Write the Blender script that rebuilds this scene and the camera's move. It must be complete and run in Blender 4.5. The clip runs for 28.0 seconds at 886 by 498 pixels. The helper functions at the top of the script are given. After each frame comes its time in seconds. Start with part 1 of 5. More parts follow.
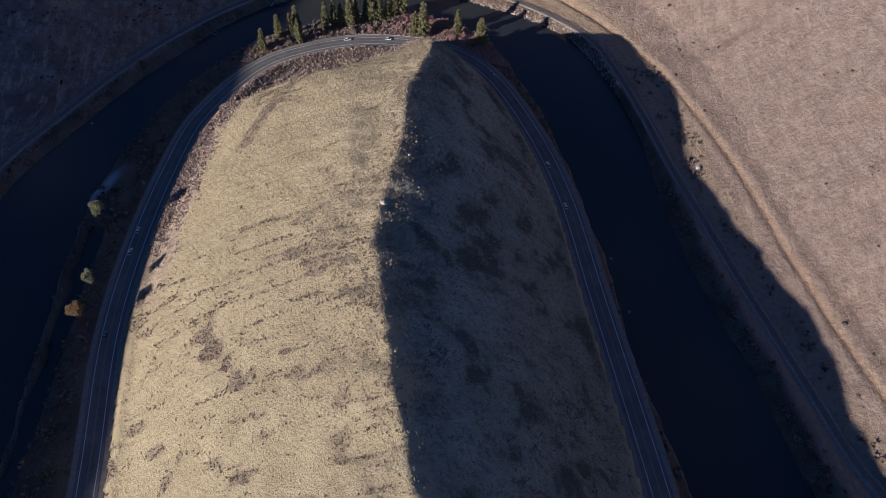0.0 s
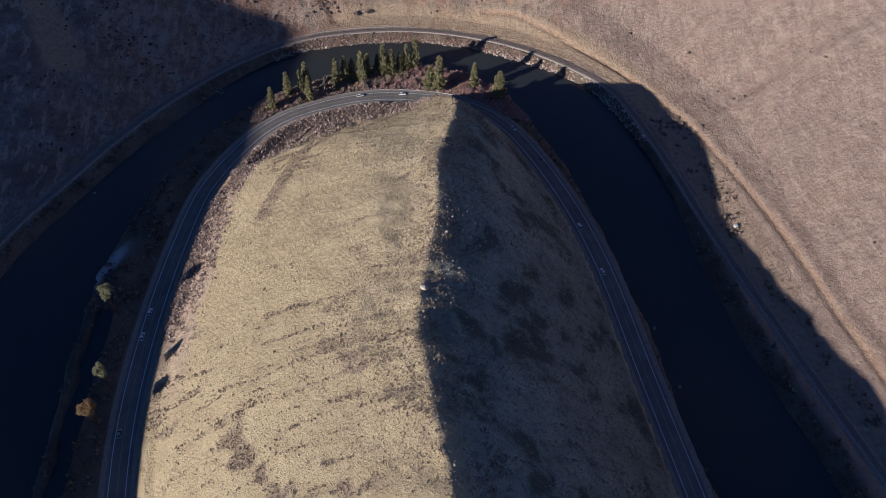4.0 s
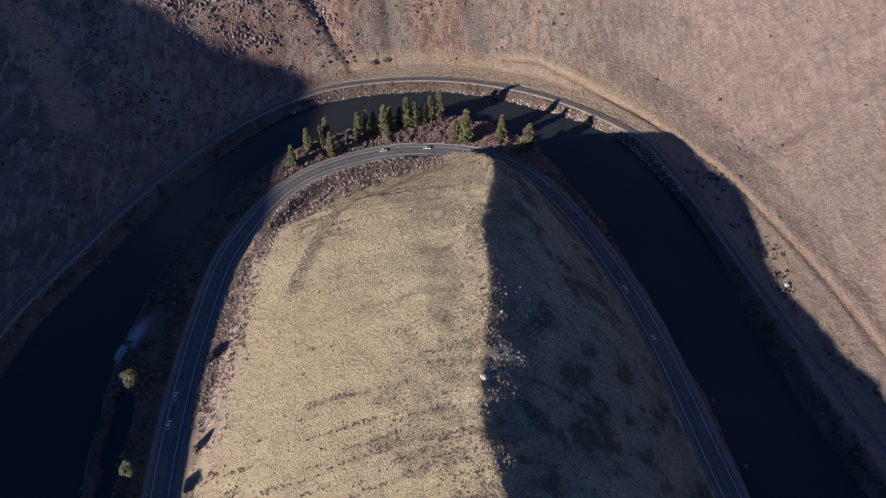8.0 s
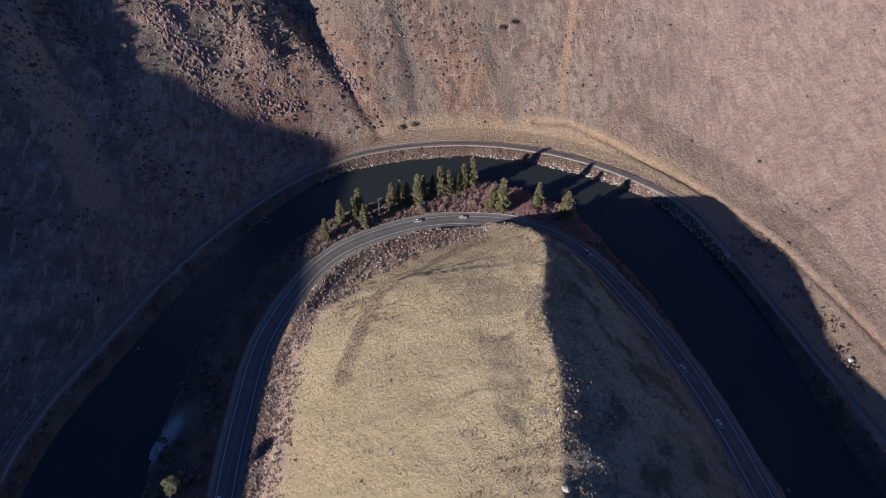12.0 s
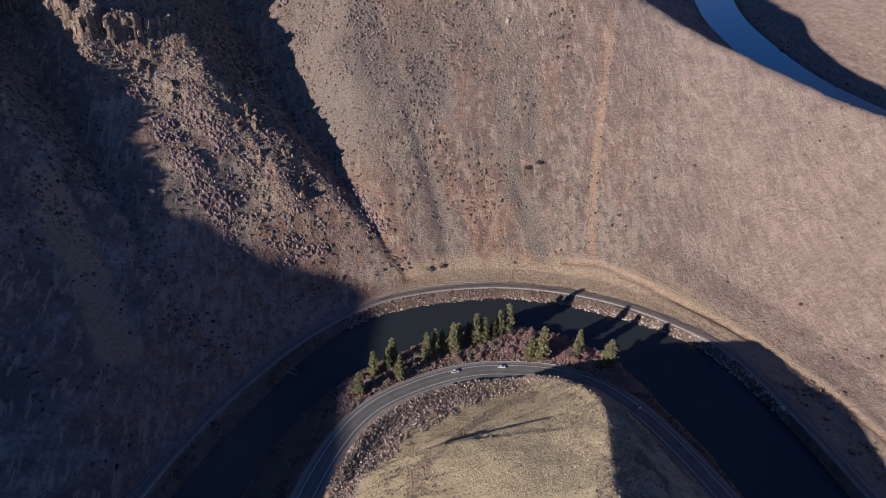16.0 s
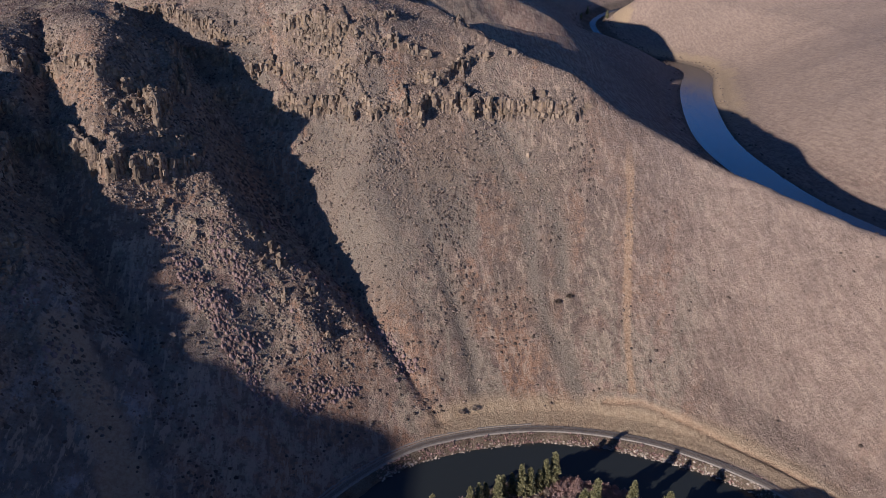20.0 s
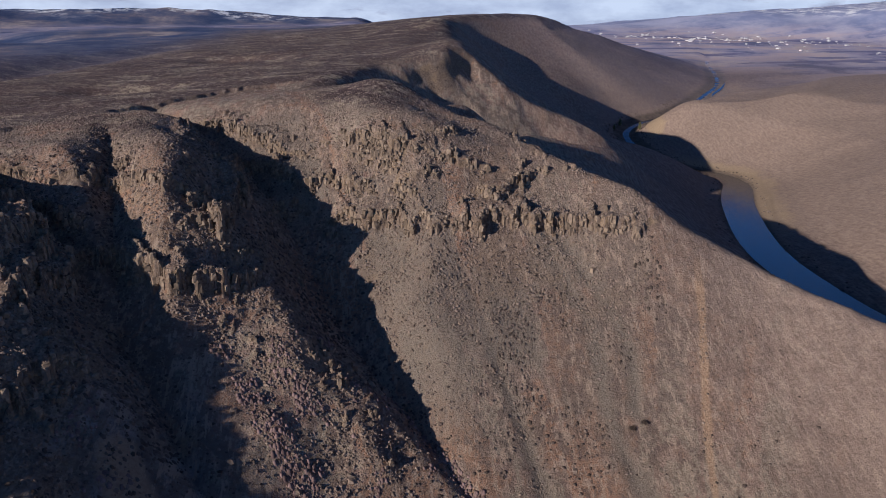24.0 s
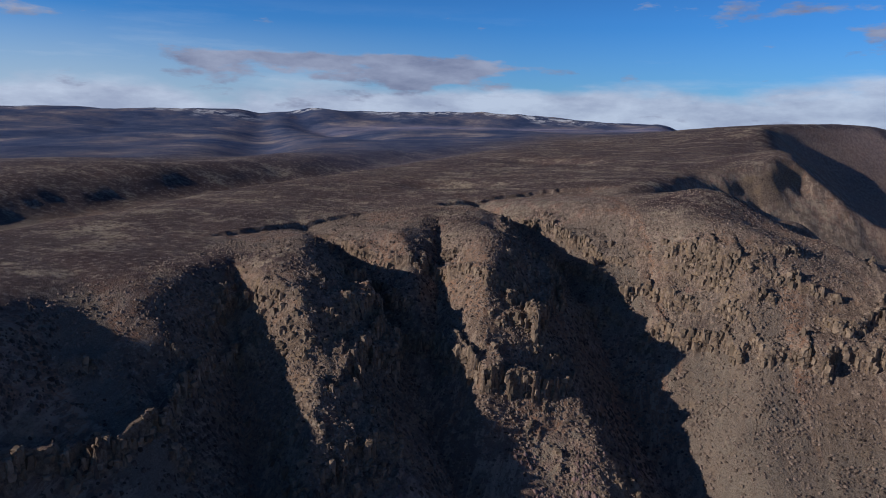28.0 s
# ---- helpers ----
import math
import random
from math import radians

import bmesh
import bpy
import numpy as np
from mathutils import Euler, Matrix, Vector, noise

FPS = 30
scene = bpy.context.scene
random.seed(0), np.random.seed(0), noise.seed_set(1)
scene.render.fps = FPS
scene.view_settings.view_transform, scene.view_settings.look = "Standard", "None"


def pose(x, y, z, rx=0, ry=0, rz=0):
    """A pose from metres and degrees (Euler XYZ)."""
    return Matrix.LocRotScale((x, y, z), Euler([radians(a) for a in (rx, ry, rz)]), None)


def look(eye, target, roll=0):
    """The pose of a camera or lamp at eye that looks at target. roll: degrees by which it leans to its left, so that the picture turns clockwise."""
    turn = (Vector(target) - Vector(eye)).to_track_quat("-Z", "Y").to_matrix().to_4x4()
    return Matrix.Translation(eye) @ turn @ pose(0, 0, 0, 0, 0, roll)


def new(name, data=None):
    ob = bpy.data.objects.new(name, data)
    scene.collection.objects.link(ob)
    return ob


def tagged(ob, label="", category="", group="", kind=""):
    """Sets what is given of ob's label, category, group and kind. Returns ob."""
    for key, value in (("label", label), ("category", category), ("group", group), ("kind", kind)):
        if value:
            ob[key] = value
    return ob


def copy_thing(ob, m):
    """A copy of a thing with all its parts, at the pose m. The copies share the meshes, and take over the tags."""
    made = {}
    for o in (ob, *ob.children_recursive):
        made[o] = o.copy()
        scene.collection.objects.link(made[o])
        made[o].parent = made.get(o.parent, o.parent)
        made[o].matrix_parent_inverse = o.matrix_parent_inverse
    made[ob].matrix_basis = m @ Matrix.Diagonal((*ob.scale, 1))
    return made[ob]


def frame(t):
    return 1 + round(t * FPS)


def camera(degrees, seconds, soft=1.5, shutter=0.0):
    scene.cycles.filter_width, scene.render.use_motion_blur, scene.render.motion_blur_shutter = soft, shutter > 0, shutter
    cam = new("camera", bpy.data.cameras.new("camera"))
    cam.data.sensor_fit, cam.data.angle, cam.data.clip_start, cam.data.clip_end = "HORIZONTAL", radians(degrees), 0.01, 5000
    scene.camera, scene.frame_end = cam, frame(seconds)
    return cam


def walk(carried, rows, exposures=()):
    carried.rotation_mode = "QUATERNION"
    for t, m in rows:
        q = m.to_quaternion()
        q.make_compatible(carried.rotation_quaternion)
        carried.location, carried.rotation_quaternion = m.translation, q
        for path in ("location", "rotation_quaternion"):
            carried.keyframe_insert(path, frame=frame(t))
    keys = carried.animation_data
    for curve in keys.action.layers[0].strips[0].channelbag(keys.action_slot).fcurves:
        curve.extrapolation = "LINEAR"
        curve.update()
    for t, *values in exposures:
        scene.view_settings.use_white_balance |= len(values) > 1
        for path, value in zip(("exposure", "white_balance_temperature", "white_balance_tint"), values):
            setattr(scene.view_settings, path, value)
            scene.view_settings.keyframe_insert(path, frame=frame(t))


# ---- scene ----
cam = camera(64.1, 28.0, 1.0)
PATH = [
    (0, (0.848, -0.427, 262.807), (0.87, 0.836, 261.256), 1.1),
    (0.5, (-1.789, 3.503, 262.775), (-1.76, 4.772, 261.23), 1.1),
    (1, (-4.432, 7.384, 262.719), (-4.398, 8.66, 261.179), 1.1),
    (1.5, (-7.069, 11.161, 262.646), (-7.029, 12.442, 261.111), 1.1),
    (2, (-9.668, 14.873, 262.552), (-9.622, 16.161, 261.022), 1.1),
    (2.5, (-12.217, 18.532, 262.452), (-12.167, 19.826, 260.928), 1.1),
    (3, (-14.801, 22.166, 262.356), (-14.745, 23.466, 260.837), 1.1),
    (3.5, (-17.467, 25.798, 262.26), (-17.407, 27.105, 260.747), 1.0),
    (5.5, (-28.424, 40.216, 261.701), (-28.343, 41.548, 260.211), 1.0),
    (6, (-31.177, 43.832, 261.678), (-31.092, 45.169, 260.194), 1.0),
    (6.5, (-33.977, 47.457, 261.72), (-33.887, 48.8, 260.241), 1.0),
    (7, (-36.892, 51.028, 261.822), (-36.798, 52.377, 260.349), 0.9),
    (7.5, (-39.881, 54.555, 261.989), (-39.783, 55.909, 260.521), 0.9),
    (8, (-42.906, 58.064, 262.215), (-42.803, 59.424, 260.752), 0.9),
    (8.5, (-45.941, 61.544, 262.517), (-45.834, 62.909, 261.059), 0.9),
    (9, (-48.952, 64.98, 262.894), (-48.841, 66.352, 261.443), 0.8),
    (9.5, (-51.935, 68.329, 263.35), (-51.82, 69.707, 261.905), 0.8),
    (10, (-54.904, 71.602, 263.868), (-54.787, 72.988, 262.43), 0.7),
    (10.5, (-57.846, 74.817, 264.427), (-57.726, 76.209, 262.997), 0.7),
    (11, (-60.798, 78.032, 264.989), (-60.674, 79.432, 263.566), 0.6),
    (11.5, (-63.775, 81.276, 265.527), (-63.648, 82.684, 264.112), 0.6),
    (12, (-66.77, 84.591, 266.04), (-66.638, 86.02, 264.647), 0.5),
    (12.5, (-69.76, 87.933, 266.61), (-69.623, 89.389, 265.245), 0.6),
    (14.5, (-81.975, 101.451, 271.345), (-81.812, 103.002, 270.093), 0.7),
    (15, (-85.124, 104.853, 271.836), (-84.954, 106.428, 270.615), 0.8),
    (15.5, (-88.313, 108.247, 272.193), (-88.136, 109.846, 271.005), 0.8),
    (16, (-91.497, 111.522, 272.52), (-91.311, 113.143, 271.365), 0.9),
    (16.5, (-94.673, 114.638, 272.847), (-94.481, 116.282, 271.724), 0.9),
    (17, (-97.859, 117.614, 273.168), (-97.66, 119.28, 272.08), 0.9),
    (17.5, (-101.05, 120.455, 273.491), (-100.843, 122.143, 272.439), 0.9),
    (18, (-104.224, 123.228, 273.808), (-104.01, 124.937, 272.791), 0.9),
    (18.5, (-107.365, 125.969, 274.112), (-107.144, 127.698, 273.131), 0.9),
    (19, (-110.467, 128.684, 274.402), (-110.24, 130.432, 273.458), 0.8),
    (19.5, (-113.539, 131.429, 274.672), (-113.304, 133.195, 273.764), 0.8),
    (20, (-116.582, 134.179, 274.925), (-116.341, 135.963, 274.054), 0.7),
    (20.5, (-119.606, 136.928, 275.16), (-119.359, 138.728, 274.325), 0.6),
    (21, (-122.628, 139.641, 275.385), (-122.375, 141.456, 274.584), 0.6),
    (21.5, (-125.706, 142.346, 275.642), (-125.446, 144.175, 274.876), 0.6),
    (23.5, (-138.419, 153.159, 277.805), (-138.189, 155.041, 277.168), 0.4),
    (24, (-141.808, 155.801, 278.026), (-141.621, 157.699, 277.421), 0.5),
    (24.5, (-145.34, 158.367, 278.187), (-145.225, 160.28, 277.613), 0.7),
    (25, (-148.968, 160.843, 278.305), (-148.942, 162.768, 277.761), 0.8),
    (25.5, (-152.624, 163.257, 278.371), (-152.69, 165.19, 277.86), 1.0),
    (26, (-156.291, 165.61, 278.408), (-156.452, 167.545, 277.929), 1.2),
    (26.5, (-159.987, 167.887, 278.411), (-160.259, 169.817, 277.965), 1.4),
    (27, (-163.798, 170.084, 278.394), (-164.182, 172.002, 277.98), 1.6),
    (27.5, (-167.677, 172.219, 278.378), (-168.166, 174.121, 277.997), 1.6),
    (28, (-171.576, 174.342, 278.366), (-172.158, 176.223, 278.017), 1.9),
]
walk(cam, [(t, look(eye, target, roll)) for t, eye, target, roll in PATH], [(0, 0.44, 6000, 12), (6, 0.50, 6000, 12), (12, 0.50, 6000, 12), (20, 0.33, 6150, 13), (23, 0.05, 6200, 13), (25, -0.2, 6250, 12), (28, -0.4, 6250, 10)])

# ---- light ----
SUN_AZ, SUN_EL = radians(57.0), radians(18.0)      # the way the light travels, and its height
to_sun = Vector((-math.sin(SUN_AZ) * math.cos(SUN_EL), -math.cos(SUN_AZ) * math.cos(SUN_EL), math.sin(SUN_EL)))
world = bpy.data.worlds.new("sky")
scene.world = world
world.use_nodes = True
wt = world.node_tree
wt.nodes.clear()


def node(tree, kind, **inputs):
    n = tree.nodes.new(kind)
    for key, value in inputs.items():
        n.inputs[key.replace("_", " ")].default_value = value
    return n


def ramp(tree, source, stops):
    r = tree.nodes.new("ShaderNodeValToRGB")
    while len(r.color_ramp.elements) < len(stops):
        r.color_ramp.elements.new(0.5)
    for e, (p, c) in zip(r.color_ramp.elements, stops):
        e.position = p
        e.color = (*c, 1) if isinstance(c, tuple) else (c, c, c, 1)
    tree.links.new(source, r.inputs["Fac"])
    return r.outputs["Color"]


def mix(tree, fac, a, b, how="MIX"):
    m = tree.nodes.new("ShaderNodeMix")
    m.data_type, m.blend_type = "RGBA", how
    for socket, value in ((m.inputs[0], fac), (m.inputs[6], a), (m.inputs[7], b)):
        if isinstance(value, bpy.types.NodeSocket):
            tree.links.new(value, socket)
        elif isinstance(value, tuple):
            socket.default_value = (*value, 1)
        else:
            socket.default_value = value
    return m.outputs[2]


w_out, w_bg = node(wt, "ShaderNodeOutputWorld"), node(wt, "ShaderNodeBackground", Strength=0.073)
w_sky = wt.nodes.new("ShaderNodeTexSky")
w_sky.sky_type, w_sky.sun_disc = "NISHITA", False
w_sky.sun_elevation, w_sky.sun_rotation = SUN_EL, radians(57.0 + 180.0)
w_sky.altitude, w_sky.air_density, w_sky.dust_density, w_sky.ozone_density = 500, 1.0, 0.2, 3.0
blue = mix(wt, 1.0, w_sky.outputs[0], (0.40, 1.0, 1.85), "MULTIPLY")
w_tc = wt.nodes.new("ShaderNodeTexCoord")
w_sep = wt.nodes.new("ShaderNodeSeparateXYZ")
wt.links.new(w_tc.outputs["Generated"], w_sep.inputs[0])
blue = mix(wt, 1.0, blue, ramp(wt, w_sep.outputs["Z"], [(0.0, 1.15), (0.14, 1.1), (0.45, 0.34)]), "MULTIPLY")


def sky_noise(scale, detail, rough, stretch, shift):
    place = node(wt, "ShaderNodeMapping", Scale=(1.0, 1.0, stretch), Location=shift)
    n = node(wt, "ShaderNodeTexNoise", Scale=scale, Detail=detail, Roughness=rough)
    wt.links.new(w_tc.outputs["Generated"], place.inputs["Vector"])
    wt.links.new(place.outputs[0], n.inputs["Vector"])
    return n.outputs["Fac"]


def calc(how, a, b):
    m = wt.nodes.new("ShaderNodeMath")
    m.operation = how
    for socket, value in zip(m.inputs, (a, b)):
        if isinstance(value, bpy.types.NodeSocket):
            wt.links.new(value, socket)
        else:
            socket.default_value = value
    return m.outputs[0]


# a pale bank lying on the horizon, one long grey-violet cloud over it, thin wisps above
lumps, fine_lumps = sky_noise(4.2, 7.0, 0.55, 3.4, (0.3, 0.2, 0.1)), sky_noise(11.0, 6.0, 0.6, 3.0, (0.0, 0.5, 0.3))
edge = calc("ADD", w_sep.outputs["Z"], calc("MULTIPLY", calc("SUBTRACT", 0.52, lumps), 0.13))
bank_top = ramp(wt, calc("ADD", w_sep.outputs["X"], 0.5), [(0.05, 0.0), (0.25, 0.0), (0.45, 0.016), (0.62, 0.020)])
low_bank = ramp(wt, calc("SUBTRACT", edge, bank_top), [(0.030, 0.92), (0.052, 0.0)])
bank_tone = ramp(wt, fine_lumps, [(0.34, (6.0, 6.9, 9.4)), (0.62, (9.2, 10.4, 12.8))])
haze = mix(wt, 1.0, ramp(wt, w_sep.outputs["Z"], [(0.03, 0.75), (0.13, 0.0)]), ramp(wt, calc("ADD", w_sep.outputs["X"], 1.0), [(0.30, 1.0), (0.80, 0.25)]), "MULTIPLY")
cloud_in = mix(wt, 1.0, ramp(wt, calc("ADD", w_sep.outputs["X"], 1.0), [(0.28, 0.0), (0.42, 1.0), (0.66, 1.0), (0.80, 0.0)]), ramp(wt, w_sep.outputs["Z"], [(0.042, 0.0), (0.056, 1.0), (0.082, 1.0), (0.100, 0.0)]), "MULTIPLY")
puffs = ramp(wt, calc("ADD", sky_noise(6.5, 7.0, 0.58, 3.6, (0.8, 0.1, 0.6)), calc("MULTIPLY", cloud_in, 0.20)), [(0.585, 0.0), (0.665, 0.92)])
puff_tone = ramp(wt, fine_lumps, [(0.36, (3.4, 3.8, 5.8)), (0.64, (5.8, 6.4, 8.6))])
wisps = ramp(wt, sky_noise(3.0, 8.0, 0.62, 8.0, (0.2, 0.9, 0.4)), [(0.52, 0.0), (0.72, 0.40)])
wisps = mix(wt, 1.0, wisps, ramp(wt, w_sep.outputs["Z"], [(0.05, 1.0), (0.16, 0.0)]), "MULTIPLY")
blue = mix(wt, haze, blue, (7.6, 9.2, 11.6))
sky = mix(wt, wisps, blue, (9.5, 11.0, 13.0))
sky = mix(wt, low_bank, sky, bank_tone)
sky = mix(wt, puffs, sky, puff_tone)
wt.links.new(sky, w_bg.inputs["Color"])
wt.links.new(w_bg.outputs[0], w_out.inputs[0])
lamp = bpy.data.lights.new("sun", "SUN")
lamp.energy, lamp.angle, lamp.color = 5.0, radians(0.55), (1.0, 0.89, 0.78)
sun = new("sun", lamp)
sun.rotation_euler = to_sun.to_track_quat("Z", "Y").to_euler()

# ---- materials ----
def mat(name, colour, rough=0.9, noise_scale=0.0, other=None, metal=0.0, bump=0.0, random_shade=0.0, specular=0.2, leaf=0.0):
    """A surface of one or two colours mixed by noise at two scales, with fine relief."""
    m = bpy.data.materials.new(name)
    m.use_nodes = True
    nt = m.node_tree
    b = nt.nodes["Principled BSDF"]
    b.inputs["Roughness"].default_value, b.inputs["Metallic"].default_value = rough, metal
    b.inputs["Specular IOR Level"].default_value = specular
    b.inputs["Base Color"].default_value = (*colour, 1)
    if other:
        tc = nt.nodes.new("ShaderNodeTexCoord")
        n = node(nt, "ShaderNodeTexNoise", Scale=noise_scale, Detail=8.0, Roughness=0.65)
        nt.links.new(tc.outputs["Object"], n.inputs["Vector"])
        last = ramp(nt, n.outputs["Fac"], [(0.35, colour), (0.65, other)])
        if random_shade:
            info = nt.nodes.new("ShaderNodeNewGeometry")
            hsv = nt.nodes.new("ShaderNodeHueSaturation")
            mr = nt.nodes.new("ShaderNodeMapRange")
            mr.inputs["To Min"].default_value, mr.inputs["To Max"].default_value = 1 - random_shade, 1 + random_shade
            nt.links.new(info.outputs["Random Per Island"], mr.inputs["Value"])
            nt.links.new(mr.outputs[0], hsv.inputs["Value"])
            nt.links.new(last, hsv.inputs["Color"])
            last = hsv.outputs["Color"]
        nt.links.new(last, b.inputs["Base Color"])
        if bump:
            bp = node(nt, "ShaderNodeBump", Strength=bump, Distance=0.3)
            nt.links.new(n.outputs["Fac"], bp.inputs["Height"])
            nt.links.new(bp.outputs[0], b.inputs["Normal"])
    if leaf:      # thin leaves and twigs let part of the light through
        thin, both = nt.nodes.new("ShaderNodeBsdfTranslucent"), nt.nodes.new("ShaderNodeMixShader")
        both.inputs[0].default_value = leaf
        nt.links.new(last, thin.inputs["Color"])
        nt.links.new(b.outputs[0], both.inputs[1])
        nt.links.new(thin.outputs[0], both.inputs[2])
        nt.links.new(both.outputs[0], nt.nodes["Material Output"].inputs["Surface"])
    return m


ASPHALT = mat("asphalt", (0.120, 0.115, 0.112), 0.85, 0.12, (0.170, 0.162, 0.156), bump=0.1)
WHITE_PAINT = mat("road_paint", (0.70, 0.70, 0.68), 0.6, 0.8, (0.50, 0.50, 0.48))
YELLOW_PAINT = mat("yellow_paint", (0.40, 0.33, 0.18), 0.6, 0.8, (0.30, 0.25, 0.15))
GRAVEL = mat("gravel_shoulder", (0.20, 0.175, 0.15), 0.95, 0.7, (0.28, 0.25, 0.215), bump=0.4)
BALLAST = mat("ballast", (0.19, 0.168, 0.152), 0.95, 0.9, (0.30, 0.265, 0.235), bump=0.5)
STEEL = mat("rail_steel", (0.16, 0.115, 0.09), 0.65, 3.0, (0.24, 0.19, 0.16), metal=0.2)
GALVANISED = mat("galvanised_steel", (0.45, 0.46, 0.48), 0.45, 2.0, (0.55, 0.56, 0.57), metal=0.6)
TIMBER = mat("weathered_timber", (0.12, 0.095, 0.075), 0.9, 2.0, (0.18, 0.15, 0.12), bump=0.3)
BARK = mat("pine_bark", (0.16, 0.09, 0.05), 0.9, 3.0, (0.08, 0.05, 0.035), bump=0.5)
DEAD_WOOD = mat("bleached_wood", (0.24, 0.21, 0.18), 0.9, 3.0, (0.34, 0.30, 0.26), bump=0.5)
NEEDLES = mat("pine_needles", (0.19, 0.190, 0.105), 0.7, 0.6, (0.34, 0.315, 0.175), random_shade=0.5, leaf=0.4)
PALE_LEAVES = mat("pale_leaves", (0.24, 0.25, 0.15), 0.8, 0.6, (0.34, 0.335, 0.23), random_shade=0.4, leaf=0.4)
TAN_LEAVES = mat("dry_tan_leaves", (0.27, 0.19, 0.10), 0.8, 0.6, (0.36, 0.26, 0.15), random_shade=0.4, leaf=0.4)
RED_TWIGS = mat("red_willow_twigs", (0.40, 0.265, 0.245), 0.9, 0.5, (0.54, 0.385, 0.35), random_shade=0.45, leaf=0.4)
GREY_TWIGS = mat("grey_willow_twigs", (0.34, 0.275, 0.225), 0.9, 0.5, (0.46, 0.375, 0.31), random_shade=0.45, leaf=0.4)
SAGE = mat("sagebrush", (0.265, 0.208, 0.168), 0.95, 0.3, (0.38, 0.308, 0.245), random_shade=0.4, leaf=0.4)
DARK_SHRUB = mat("dark_shrub", (0.075, 0.055, 0.048), 0.95, 0.3, (0.13, 0.10, 0.08), random_shade=0.45)
ROCK = mat("basalt", (0.15, 0.113, 0.092), 0.9, 0.6, (0.27, 0.208, 0.165), bump=0.6, random_shade=0.25)
PALE_ROCK = mat("pale_rock", (0.34, 0.285, 0.24), 0.9, 0.6, (0.50, 0.43, 0.365), bump=0.5, random_shade=0.2)
WHITE_SHEET = mat("white_painted_metal", (0.75, 0.75, 0.74), 0.5, 0.8, (0.66, 0.66, 0.65))
# ---- curves of the plan ----
def spline(points, step=6.0):
    """A smooth line through plan points, evenly stepped. Columns beyond x, y are carried along."""
    p = np.array(points, float)
    p = np.vstack([2 * p[0] - p[1], p, 2 * p[-1] - p[-2]])
    out = []
    for i in range(1, len(p) - 2):
        n = max(1, int(np.linalg.norm(p[i + 1, :2] - p[i, :2]) / step))
        for k in range(n):
            t = k / n
            out.append(0.5 * (2 * p[i] + (p[i + 1] - p[i - 1]) * t + (2 * p[i - 1] - 5 * p[i] + 4 * p[i + 1] - p[i + 2]) * t * t
                              + (3 * p[i] - p[i - 1] - 3 * p[i + 1] + p[i + 2]) * t ** 3))
    out.append(p[-2])
    return np.array(out)


INNER = spline([(-140, -300), (-152, 0), (-163, 100), (-170, 180), (-172, 240), (-163, 290), (-148, 333), (-120, 372), (-75, 400), (-25, 411), (12, 400),
                (36, 378), (50, 345), (61, 314), (72, 264), (80, 218), (86, 158), (94, 112), (104, 30), (120, -300)], 14)
OUTER = spline([(-240, -300), (-226, 60), (-221, 216), (-213, 262), (-197, 295), (-178, 333), (-154, 370), (-126, 406), (-94, 429), (-42, 440), (-6, 437), (27, 427), (60, 408),
                (84, 389), (99, 358), (107, 330), (114, 289), (117, 237), (125, 188), (135, 147), (140, 112), (152, 30), (175, -300)], 14)
ROAD = spline([(-105, -300), (-120, 30), (-126, 92), (-137, 159), (-139, 212), (-135.6, 265), (-127.8, 306), (-101.3, 351.5), (-59, 372.3), (-24, 374), (10, 364.5), (33, 341), (53, 294),
               (66, 243), (74, 178), (82, 115), (86, 80), (96, 0), (112, -300)], 8)
RAIL = spline([(-250, -300), (-236, 60), (-231, 216), (-223, 265), (-206, 302), (-187, 340), (-162, 378), (-130, 413), (-94, 437), (-59, 445.5), (-23, 446.5), (11, 440), (45, 426), (74, 405),
               (97, 379), (108, 345), (116, 310), (124, 265), (134, 220), (143, 180), (151, 148), (160, 110), (176, 40), (210, -300)], 8)
TRACK = spline([(26, 459), (45, 454), (62, 441), (90, 414), (112, 386), (133, 345), (147, 300), (156, 261), (165, 202), (180, 133), (200, 60), (240, -100)], 10)
CREST = spline([(0, -300, 84), (-2, 30, 72), (-5, 69, 71), (-11, 100, 70), (-21, 159, 66), (-20, 185, 64), (-13, 225, 65), (-12, 260, 58), (-6, 284, 54), (-1, 311, 47), (-7, 340, 32), (-20, 367, 5)], 12)
RIVER_B = spline([(900, 300), (560, 420), (420, 560), (352, 720), (345, 860), (368, 1010), (445, 1220), (525, 1390), (522, 1475), (470, 1560), (445, 1680), (455, 1800), (530, 1900), (660, 1990), (820, 2190), (960, 2400), (1150, 2900)], 30)
